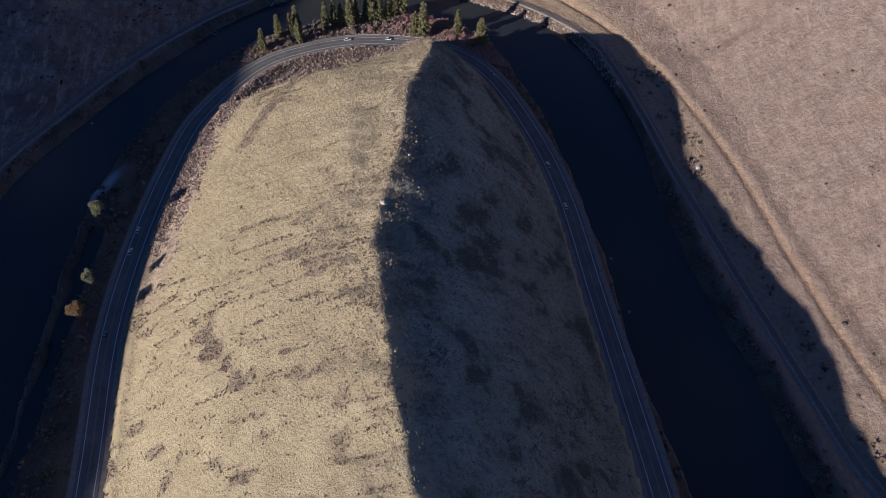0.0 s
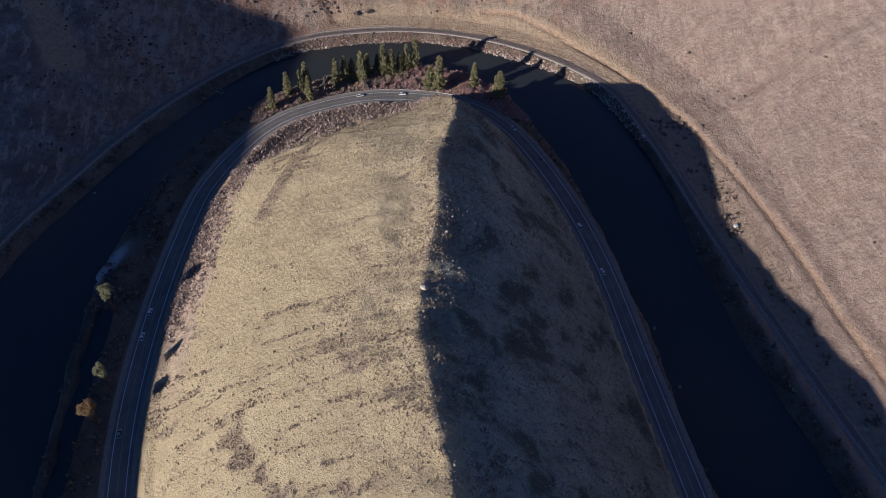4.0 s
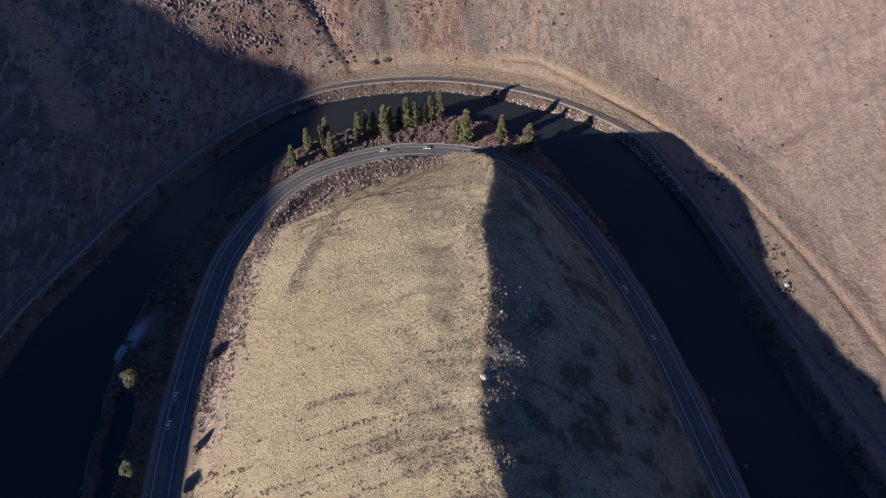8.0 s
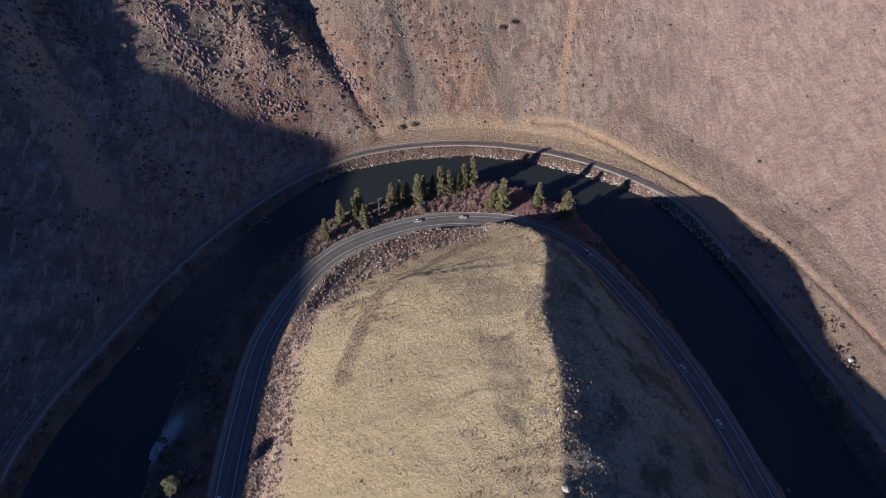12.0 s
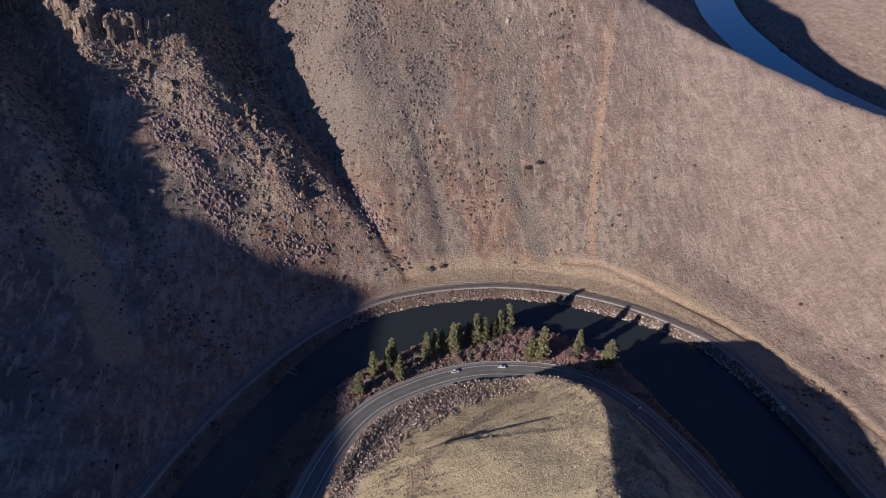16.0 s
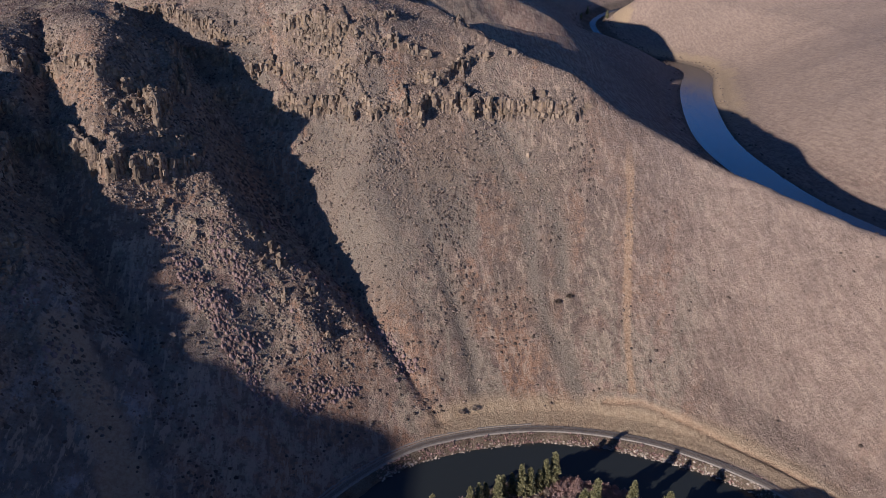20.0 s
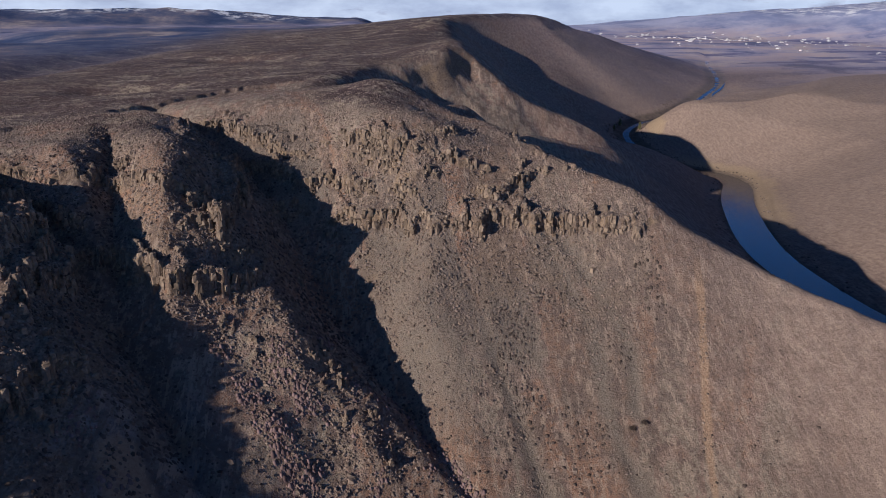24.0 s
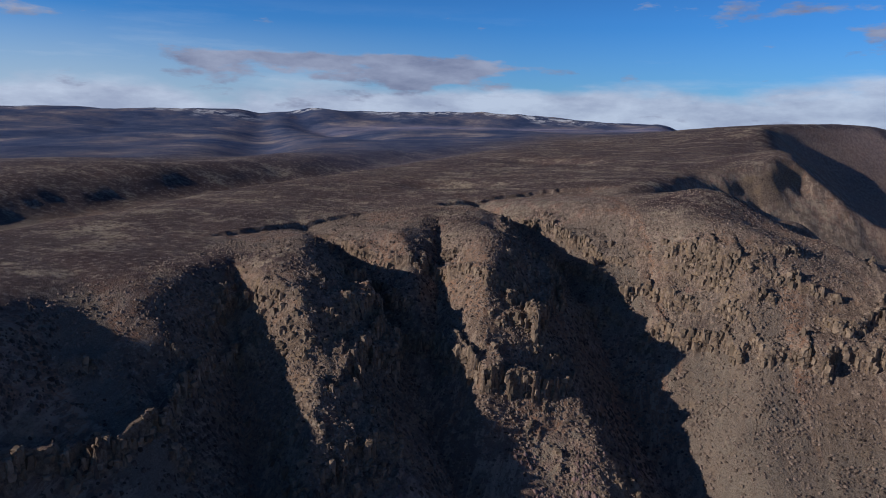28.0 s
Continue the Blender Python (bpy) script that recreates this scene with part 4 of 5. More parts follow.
sx, sy, sa = along_line(RAIL_F, 0.62)
keep = (sy > 60)
co, fa = boxes(np.stack([sx, sy, np.full(sx.shape, 5.02), sa + math.pi / 2], -1)[keep], (2.5, 0.23, 0.14))
sleepers = new("sleepers", quick_mesh("sleepers", co, fa, False))
sleepers.data.materials.append(TIMBER)
sleepers.parent = railbed
tagged(sleepers, "dark timber sleepers", kind="stuff")

# the second bend of the river, past the far spur
water_b = tagged(ribbon("far_water", RIVER_B, -26, 26, base_rise(RIVER_B[:, 0], RIVER_B[:, 1]) * 0.985 + 0.6, WATER), "blue river reach beyond the far spur", "river", kind="structure")
# ---- helpers for things ----
def part(name, bm, material, parent, label=""):
    """Links a bmesh as one mesh object under a thing or a part."""
    me = bpy.data.meshes.new(name)
    bm.to_mesh(me)
    bm.free()
    me.materials.append(material)
    ob = new(name, me)
    ob.parent = parent
    return tagged(ob, label)


def mesh_part(name, me, material, parent, label=""):
    me.materials.append(material)
    ob = new(name, me)
    ob.parent = parent
    return tagged(ob, label)


def tube(bm, points, radii, sides=6):
    rings = []
    for p, r in zip(points, radii):
        rings.append([bm.verts.new((p[0] + r * math.cos(2 * math.pi * k / sides), p[1] + r * math.sin(2 * math.pi * k / sides), p[2])) for k in range(sides)])
    for r0, r1 in zip(rings[:-1], rings[1:]):
        for k in range(sides):
            bm.faces.new((r0[k], r0[(k + 1) % sides], r1[(k + 1) % sides], r1[k]))
    bm.faces.new(rings[-1])


def tufts(rng, centres, sizes, blades=6, flat=0.7):
    """Small sprays of pointed leaves about each centre, as arrays."""
    n = len(centres)
    d = rng.normal(size=(n, blades, 3))
    d[..., 2] = d[..., 2] * flat + 0.25
    d /= np.linalg.norm(d, axis=-1)[..., None]
    side = np.cross(d, rng.normal(size=(n, blades, 3)))
    side /= np.linalg.norm(side, axis=-1)[..., None] + 1e-9
    s = np.asarray(sizes)[:, None, None] * rng.uniform(0.7, 1.3, (n, blades, 1))
    c = np.asarray(centres)[:, None, :]
    co = np.stack([c - d * s * 0.15, c + d * s * 0.45 + side * s * 0.30, c + d * s, c + d * s * 0.45 - side * s * 0.30], 2).reshape(-1, 3)
    return co, np.arange(len(co)).reshape(-1, 4)


def conifer(seed, high, wide, low=0.12):
    """A pine: tapered trunk, limbs, and a crown of many needle sprays with an uneven outline."""
    rng = np.random.RandomState(seed)
    tree = new("pine_tree")
    bm = bmesh.new()
    bend = rng.uniform(-0.02, 0.02, 2) * high
    tube(bm, [(bend[0] * t * t, bend[1] * t * t, high * t * 0.97 - 0.3) for t in np.linspace(0, 1, 7)], np.linspace(0.022, 0.004, 7) * high, 7)
    part("trunk", bm, BARK, tree)
    bm, centres, sizes = bmesh.new(), [], []
    n = int(46 + high * 1.6)
    for k in range(n):
        t = low + (0.98 - low) * (k + rng.uniform()) / n
        reach = wide * (1 - ((t - low) / (1 - low)) ** 1.5) ** 0.8 * rng.uniform(0.5, 1.15) * (0.55 + 0.45 * min(1, (t - low) / 0.12)) + 0.25
        a = k * 2.4 + rng.uniform(-0.5, 0.5)
        p0 = np.array([bend[0] * t * t, bend[1] * t * t, high * t])
        d = np.array([math.cos(a), math.sin(a), rng.uniform(-0.25, 0.25)])
        p1 = p0 + d * reach
        if k % 2 == 0:
            tube(bm, [p0, p0 + d * reach * 0.5, p1], [0.07, 0.05, 0.015], 3)
        m = 4 + int(reach * 4.2)
        f = rng.uniform(0.2, 1.0, m) ** 0.7
        spots = p0 + d * reach * f[:, None] + rng.normal(size=(m, 3)) * [0.42, 0.42, 0.30] * (0.45 + 0.22 * reach)
        centres.append(spots)
        sizes.append(rng.uniform(0.55, 1.15, m))
    tagged(part("limbs", bm, BARK, tree), kind="stuff")
    co, fa = tufts(rng, np.vstack(centres), np.concatenate(sizes), 6, 0.6)
    mesh_part("crown", quick_mesh("crown", co, fa, False), NEEDLES, tree)
    return tree


def leafy(name, seed, high, wide, leaf, low=0.3, crown_name="crown"):
    """A rounded broadleaf: a few stems and a lumpy crown of small leaf sprays."""
    rng = np.random.RandomState(seed)
    tree = new(name)
    bm, centres, sizes = bmesh.new(), [], []
    for k in range(5):
        a = k * 1.26 + rng.uniform(-0.3, 0.3)
        tip = np.array([math.cos(a) * wide * 0.45, math.sin(a) * wide * 0.45, high * rng.uniform(0.5, 0.75)])
        tube(bm, [(0, 0, -0.3), tip * [0.4, 0.4, 0.5], tip], [0.16, 0.10, 0.03], 5)
    part("stems", bm, BARK, tree)
    for k in range(22):
        a, r = rng.uniform(0, 6.28), wide * math.sqrt(rng.uniform()) * 0.72
        c = np.array([math.cos(a) * r, math.sin(a) * r, high * (low + (0.9 - low) * rng.uniform() * (1 - 0.6 * (r / wide) ** 2))])
        m = 34
        v = rng.normal(size=(m, 3))
        v /= np.linalg.norm(v, axis=1)[:, None]
        centres.append(c + v * rng.uniform(0.5, 1.0, (m, 1)) * [wide * 0.34, wide * 0.34, high * 0.10])
        sizes.append(rng.uniform(0.35, 0.7, m))
    co, fa = tufts(rng, np.vstack(centres), np.concatenate(sizes), 5, 0.8)
    mesh_part(crown_name, quick_mesh(crown_name, co, fa, False), leaf, tree)
    return tree


def thicket(name, seed, high, wide, material):
    """A twiggy leafless shrub: many thin upright stems fanning out of one base."""
    rng = np.random.RandomState(seed)
    bush = new(name)
    n = 90
    a, r = rng.uniform(0, 6.28, n), np.sqrt(rng.uniform(0, 1, n))
    foot = np.stack([np.cos(a) * r * wide * 0.35, np.sin(a) * r * wide * 0.35, np.full(n, -0.15)], -1)
    tip = np.stack([np.cos(a) * r * wide, np.sin(a) * r * wide, high * (1.05 - 0.55 * r * r) * rng.uniform(0.6, 1.1, n)], -1)
    side = np.stack([-np.sin(a), np.cos(a), 0 * a], -1) * rng.uniform(0.09, 0.22, (n, 1))
    mid = foot * 0.45 + tip * 0.55 + [0, 0, 0.12 * high]
    co = np.stack([foot, mid - side, tip, mid + side], 1).reshape(-1, 3)
    fa = np.arange(len(co)).reshape(-1, 4)
    mesh_part("stem_fan", quick_mesh("stem_fan", co, fa, False), material, bush)
    spots = np.repeat(tip, 3, 0) * rng.uniform(0.6, 1.0, (3 * n, 1)) + rng.normal(size=(3 * n, 3)) * 0.12 * wide
    spots[:, 2] = np.abs(spots[:, 2])
    co, fa = tufts(rng, spots, rng.uniform(0.28, 0.6, 3 * n), 4, 1.1)
    mesh_part("twig_crown", quick_mesh("twig_crown", co, fa, False), material, bush)
    return bush


def put(first, used, x, y, turn, scale, sink=0.1):
    """Sets the built thing at its first place, then copies of it."""
    m = Matrix.LocRotScale((x, y, float(ground_z(np.array([x]), np.array([y]))[0]) - sink), Euler((0, 0, turn)), (scale,) * 3)
    if not used:
        first.matrix_basis = m
        return first
    twin = copy_thing(first, Matrix.Identity(4))
    twin.matrix_basis = m
    return twin


# ---- pines on the point ----
rng = np.random.RandomState(5)
TALL, MID, BROAD = conifer(1, 22, 2.9, 0.08), conifer(2, 17, 2.6, 0.08), conifer(3, 16, 3.7, 0.05)
PINES = [  # plan place, which, height against the built one
    (-104, 365, MID, 0.85), (-96, 378, MID, 0.95), (-89, 381, TALL, 0.70), (-86, 386, MID, 1.05), (-83, 373, MID, 0.92), (-68, 386, TALL, 0.90), (-63, 389, TALL, 0.86),
    (-59, 392, MID, 0.9), (-53, 390, TALL, 0.98), (-50, 395, MID, 0.95), (-40, 396, TALL, 1.0), (-35, 397, MID, 1.05), (-30, 399, MID, 0.85), (-26, 401, TALL, 0.88), (-21, 403, TALL, 1.02),
    (-12, 381, BROAD, 1.0), (-7, 379, TALL, 1.12), (14, 383, MID, 0.98), (28, 373, BROAD, 1.12), (-44, 399, MID, 0.8), (-38, 400, MID, 0.75)]
used = set()
for x, y, kind, k in PINES:
    tree = put(kind, kind in used, x, y, rng.uniform(0, 6.28), k)
    used.add(kind)
    tagged(tree, "dark green ponderosa pine on the brushy river point" if kind is not BROAD else "broad yellow-green pine beside the road and river", "pine tree", "pines on the point")
snag = new("dead_tree")
bm = bmesh.new()
tube(bm, [(0, 0, -0.3), (0.1, 0, 5), (0.3, 0.1, 10)], [0.28, 0.2, 0.06], 6)
part("trunk", bm, DEAD_WOOD, snag)
bm = bmesh.new()
for k in range(9):
    a, h = k * 2.4, 4 + 0.7 * k
    tube(bm, [(0.1, 0, h), (math.cos(a) * 1.1, math.sin(a) * 1.1, h + 0.6), (math.cos(a) * 1.9, math.sin(a) * 1.9, h + 1.6)], [0.08, 0.05, 0.015], 4)
tagged(part("limbs", bm, DEAD_WOOD, snag), kind="stuff")
put(snag, False, -75, 381, 0, 1.0)
tagged(snag, "bare grey dead tree among the pines", "dead tree")

# ---- trees on the near bank ----
for x, y, seed, high, wide, leaf, label in ((-154, 218.5, 11, 22.5, 3.3, PALE_LEAVES, "round pale green tree on the shaded river bank"), (-146.5, 180.5, 12, 20.5, 2.6, PALE_LEAVES, "small pale grey-green tree beside the highway"),
                                            (-148, 165, 13, 18.5, 3.6, TAN_LEAVES, "tan-leaved tree on the shaded bank by the highway")):
    tree = leafy("bank_tree", seed, high, wide, leaf, 0.72)
    put(tree, False, x, y, 0, 1)
    tagged(tree, label, "tree", "bank trees")

# ---- willow thickets on the point ----
RED, GREY, TAN_B = thicket("willow_shrub", 21, 3.6, 2.6, RED_TWIGS), thicket("willow_shrub", 22, 2.8, 2.4, GREY_TWIGS), thicket("willow_shrub", 23, 2.0, 2.0, TAN_LEAVES)
used, count = set(), 0
for k in range(4000):
    if count > 285:
        break
    x, y = rng.uniform(-110, 42), rng.uniform(358, 412)
    di, ro = float(at_grid(d_in, np.array([x]), np.array([y]))[0]), float(at_grid(d_road, np.array([x]), np.array([y]))[0])
    if di < 0.8 or ro > -8.5:
        continue
    reddish = smooth(-45, -15, x) * smooth(-9, -16, ro)
    kind = RED if rng.uniform() < 0.15 + 0.75 * reddish else (GREY if rng.uniform() < 0.75 else TAN_B)
    bush = put(kind, kind in used, x, y, rng.uniform(0, 6.28), rng.uniform(0.45, 0.95))
    used.add(kind)
    count += 1
    tagged(bush, "leafless red willow thicket on the river point" if kind is RED else "leafless grey-brown shrub on the river point", "shrub", "shrubs on the point")


# ---- uncounted brush, stones and scree ----
def clump(rng, seg=6, rough=0.3, base=-0.15):
    """A small irregular dome."""
    co = [(0, 0, 1 + rng.uniform(-0.2, 0.2))]
    for r, h in ((0.62, 0.78), (1.0, 0.30), (0.85, base)):
        for k in range(seg):
            a = 2 * math.pi * (k + rng.uniform(-0.3, 0.3)) / seg
            q = r * rng.uniform(1 - rough, 1 + rough)
            co.append((math.cos(a) * q, math.sin(a) * q, h + rng.uniform(-0.22, 0.22)))
    fa = [(0, 1 + k, 1 + (k + 1) % seg) for k in range(seg)]
    for lvl in range(2):
        o = 1 + lvl * seg
        for k in range(seg):
            n = (k + 1) % seg
            fa += [(o + k, o + seg + k, o + seg + n), (o + k, o + seg + n, o + n)]
    return np.array(co), np.array(fa)


def scatter(name, x, y, size, tall, material, label, seed, flat_faces=False, rough=0.3, seg=6, sink=0.1, z=None):
    """Many clumps at plan places joined into one mesh."""
    rng = np.random.RandomState(seed)
    forms = [clump(rng, seg, rough) for _ in range(9)]
    z = ground_z(x, y) if z is None else z
    cos, fas, total = [], [], 0
    which = rng.randint(0, 9, len(x))
    for k, (co, fa) in enumerate(forms):
        m = np.where(which == k)[0]
        if not len(m):
            continue
        a = rng.uniform(0, 6.28, len(m))
        c, s = np.cos(a)[:, None], np.sin(a)[:, None]
        sz, st = (size[m] * rng.uniform(0.8, 1.25, len(m)))[:, None], size[m][:, None]
        px = x[m][:, None] + (co[:, 0] * c - co[:, 1] * s) * sz
        py = y[m][:, None] + (co[:, 0] * s + co[:, 1] * c) * st
        pz = z[m][:, None] + co[:, 2] * st * tall - sink * st
        cos.append(np.stack([px, py, pz], -1).reshape(-1, 3))
        fas.append((fa[None] + total + len(co) * np.arange(len(m))[:, None, None]).reshape(-1, 3))
        total += len(m) * len(co)
    ob = new(name, quick_mesh(name, np.vstack(cos), np.vstack(fas), not flat_faces))
    ob.data.materials.append(material)
    return tagged(ob, label, "", "", "stuff")


def sprays(name, x, y, size, tall, material, label, seed, blades=9, z=None):
    """Many twiggy bushes, each a spray of pointed leaves from its foot, joined into one mesh."""
    rng = np.random.RandomState(seed)
    z = ground_z(x, y) if z is None else z
    n = len(x)
    a, up = rng.uniform(0, 6.28, (n, blades)), rng.uniform(0.15, 1.0, (n, blades))
    d = np.stack([np.cos(a) * np.sqrt(1 - 0.8 * up * up), np.sin(a) * np.sqrt(1 - 0.8 * up * up), up * tall], -1)
    b = a + rng.normal(0, 0.5, (n, blades)) + math.pi / 2
    side = np.stack([np.cos(b), np.sin(b), rng.normal(0, 0.35, (n, blades))], -1) * 0.36
    s = size[:, None, None] * rng.uniform(0.7, 1.3, (n, blades, 1))
    foot = np.stack([x, y, z - 0.05], -1)[:, None, :]
    co = np.stack([foot + 0 * d, foot + d * s * 0.6 + side * s, foot + d * s * 1.1, foot + d * s * 0.6 - side * s], 2).reshape(-1, 3)
    ob = new(name, quick_mesh(name, co, np.arange(len(co)).reshape(-1, 4), False))
    ob.data.materials.append(material)
    return tagged(ob, label, "", "", "stuff")


def pick(n, box, chance, seed):
    """Up to n random plan places in a box, kept with the chance that a function of x, y gives."""
    rng = np.random.RandomState(seed)
    x, y = rng.uniform(box[0], box[1], n), rng.uniform(box[2], box[3], n)
    keep = rng.uniform(0, 1, n) < chance(x, y)
    return x[keep], y[keep], rng


def spur_brush(x, y):
    di, ro, s = at_grid(d_in, x, y), at_grid(d_road, x, y), at_grid(crest_s, x, y)
    patch = spur_patch(x, y)
    rows = 0.9 * spur_rows(x, y)
    c = smooth(0.66, 0.95, s) * smooth(-0.25, 0.3, fbm(x, y, 26, 203, 3)) * 0.12
    sw = smooth(5, 2.5, at_grid(swath, x, y)) * 0.7 * smooth(-0.7, 0.0, fbm(x, y, 6, 204, 2))
    return (di > 3) * (ro > 9) * np.clip(0.025 + 0.85 * patch + rows + c + sw, 0, 1)


x, y, rng = pick(140000, (-140, 100, 20, 375), spur_brush, 7)
sprays("sagebrush", x, y, rng.uniform(0.25, 0.62, len(x)), 0.8, SAGE, "grey-brown sagebrush clumps over the dry grass spur", 8)
def belt_chance(x, y):
    ro = at_grid(d_road, x, y)
    return (at_grid(d_in, x, y) > 3) * smooth(6.8, 8, ro) * smooth(29, 20, ro + 6 * fbm(x, y, 12, 209, 3)) * smooth(185, 250, y) * smooth(20, -45, x) * smooth(-0.8, -0.1, fbm(x, y, 8, 208, 2)) * (1 - 0.65 * smooth(13, 18, ro)) * (at_grid(pull_out, x, y) < 0.3)


x, y, rng = pick(60000, (-140, 30, 190, 375), belt_chance, 57)
sprays("roadside_brush", x, y, rng.uniform(0.5, 1.25, len(x)), 1.0, mat("roadside_brush", (0.36, 0.288, 0.25), 0.95, 0.3, (0.52, 0.425, 0.37), random_shade=0.5, leaf=0.4), "grey-brown brush between the highway and the grass slope", 58)
x, y, rng = pick(11000, (-140, 100, 20, 375), lambda x, y: (at_grid(d_in, x, y) > 3) * (at_grid(d_road, x, y) > 8) * 0.8, 9)
sprays("bunch_grass", x, y, rng.uniform(0.25, 0.55, len(x)), 1.0, mat("bunch_grass", (0.40, 0.315, 0.185), 0.95, 0.3, (0.53, 0.43, 0.27), random_shade=0.25, leaf=0.4), "cured yellow bunch grass tussocks on the spur", 10, 5)


def crest_chance(x, y):
    cx = np.interp(y, CREST[:, 1], CREST[:, 0])
    band = np.exp(-((x - cx - 3 - 4 * fbm(x, y, 22, 217, 2)) / 10.0) ** 2) * smooth(90, 150, y) * smooth(362, 345, y)
    knoll = smooth(16, 9, np.hypot((x - 6) / 1.6, y - 300)) * 0.7
    return (at_grid(d_road, x, y) > 9) * np.clip(np.maximum(band, knoll) * smooth(-0.5, 0.2, fbm(x, y, 10, 219, 3)), 0, 1)


x, y, rng = pick(42000, (-60, 40, 90, 362), crest_chance, 63)
sprays("crest_brush", x, y, 0.25 + 0.5 * rng.uniform(0, 1, len(x)) ** 1.6, 0.85, mat("crest_brush", (0.36, 0.295, 0.225), 0.95, 0.3, (0.50, 0.415, 0.315), random_shade=0.45, leaf=0.4), "pale tan brush tufts along the crest of the spur", 64)


def slope_brush(x, y):
    do, zz, tr = at_grid(d_out, x, y), ground_z(x, y), at_grid(rocks, x, y)
    patch = smooth(0.0, 0.45, fbm(x, y, 30, 211, 4))
    gully = np.zeros(len(x))
    for line, _ in GULLIES[:3]:
        gully = np.maximum(gully, np.exp(-(nearest(x, y, line)[0] / 11.0) ** 2))
    left = smooth(30, -60, x)
    return (do > 26) * (zz < 205) * np.clip(0.25 * at_grid(ribs, x, y) + (0.04 + 0.45 * patch) * (0.18 + 0.82 * left) + 0.6 * gully, 0, 1)


x, y, rng = pick(60000, (-440, 240, 60, 800), slope_brush, 17)
scatter("hillside_brush", x, y, 0.4 + 0.95 * rng.uniform(0, 1, len(x)) ** 2, 0.85, DARK_SHRUB, "dark scattered shrubs on the canyon side", 18)
x, y, rng = pick(60000, (-440, 320, 60, 820), lambda x, y: (at_grid(d_out, x, y) > 24) * (0.10 + 0.5 * smooth(0.0, 0.5, fbm(x, y, 24, 215, 3))), 19)
sprays("hillside_grass", x, y, rng.uniform(0.3, 0.8, len(x)), 0.9, mat("brown_bunch_grass", (0.20, 0.15, 0.105), 0.95, 0.3, (0.34, 0.265, 0.19), random_shade=0.35, leaf=0.4), "brown bunch grass tussocks on the canyon side", 20, 5)


def domes(name, x, y, size, tall, material, label, seed):
    """Many low rounded bushes, each a small uneven dome, joined into one mesh."""
    rng = np.random.RandomState(seed)
    n = len(x)
    a0 = rng.uniform(0, 6.28, (n, 1))
    co = [np.stack([x, y, ground_z(x, y) + size * tall], -1)[:, None, :]]
    for r, h in ((0.66, 0.72), (1.05, -0.12)):
        a = a0 + 2 * math.pi * (np.arange(5)[None] + rng.uniform(-0.25, 0.25, (n, 5))) / 5
        q = r * rng.uniform(0.72, 1.28, (n, 5)) * size[:, None]
        px, py = x[:, None] + np.cos(a) * q, y[:, None] + np.sin(a) * q
        co.append(np.stack([px, py, ground_z(px, py) + h * tall * size[:, None]], -1))
    co = np.concatenate(co, 1)
    fa = np.array([(0, 1 + k, 1 + (k + 1) % 5) for k in range(5)] + [(1 + k, 6 + k, 6 + (k + 1) % 5) for k in range(5)] + [(1 + k, 6 + (k + 1) % 5, 1 + (k + 1) % 5) for k in range(5)])
    ob = new(name, quick_mesh(name, co.reshape(-1, 3), (fa[None] + 11 * np.arange(n)[:, None, None]).reshape(-1, 3)))
    ob.data.materials.append(material)
    return tagged(ob, label, "", "", "stuff")


def upper_chance(x, y):
    zz = ground_z(x, y)
    strip = smooth(0.0, 0.25, fbm(at_grid(along, x, y), at_grid(dd, x, y) * 0.2, 16, 241, 4))
    high = smooth(95, 150, zz + 14 * fbm(x, y, 40, 243, 3))
    return (at_grid(d_out, x, y) > 40) * smooth(130, 60, x) * np.clip(0.75 * high * (0.35 + 0.65 * strip) + 0.30 * strip * smooth(35, 70, zz) + 0.35 * at_grid(ribs, x, y) * (zz > 25), 0, 1) * (1 - 0.75 * at_grid(m_plat, x, y)) * smooth(900, 780, y)


x, y, rng = pick(84000, (-480, 130, 430, 900), upper_chance, 71)
domes("upper_slope_brush", x, y, 0.4 + 0.75 * rng.uniform(0, 1, len(x)) ** 1.6, 0.6, mat("tan_slope_brush", (0.165, 0.122, 0.098), 0.95, 0.3, (0.255, 0.192, 0.15), random_shade=0.3), "rounded grey-tan brush over the upper canyon side", 72)


x, y, rng = pick(9000, (-130, 60, 465, 690), lambda x, y: (at_grid(d_out, x, y) > 30) * smooth(0.0, 0.4, fbm(at_grid(along, x, y), at_grid(dd, x, y) * 0.2, 13, 245, 4)) * smooth(18, 60, ground_z(x, y)) * 0.7, 73)
domes("face_shrubs", x, y, 0.4 + 0.95 * rng.uniform(0, 1, len(x)) ** 2.4, 0.85, DARK_SHRUB, "dark round shrubs strung down the open canyon face", 74)
x, y, rng = pick(22000, (-330, -80, 440, 640), lambda x, y: (at_grid(ribs, x, y) > 0.15) * (ground_z(x, y) > 20) * smooth(105, 80, ground_z(x, y)) * smooth(-0.1, 0.3, fbm(x, y, 18, 247, 3)), 75)
domes("purple_rib_brush", x, y, 0.4 + 1.1 * rng.uniform(0, 1, len(x)) ** 2, 0.9, mat("purple_brush", (0.150, 0.098, 0.092), 0.95, 0.3, (0.235, 0.165, 0.15), random_shade=0.4), "purple-brown leafless brush on the lower rocky rib", 76)
x, y, rng = pick(30000, (-640, 240, 600, 1200), lambda x, y: at_grid(m_plat, x, y) * (0.25 + 0.75 * smooth(-0.1, 0.3, fbm(x, y, 26, 249, 3))), 77)
domes("plateau_tufts", x, y, rng.uniform(0.35, 0.9, len(x)), 0.4, mat("plateau_tufts", (0.10, 0.076, 0.066), 0.95, 0.3, (0.20, 0.155, 0.125), random_shade=0.5), "grey-tan grass tufts and low sage over the plateau", 78)


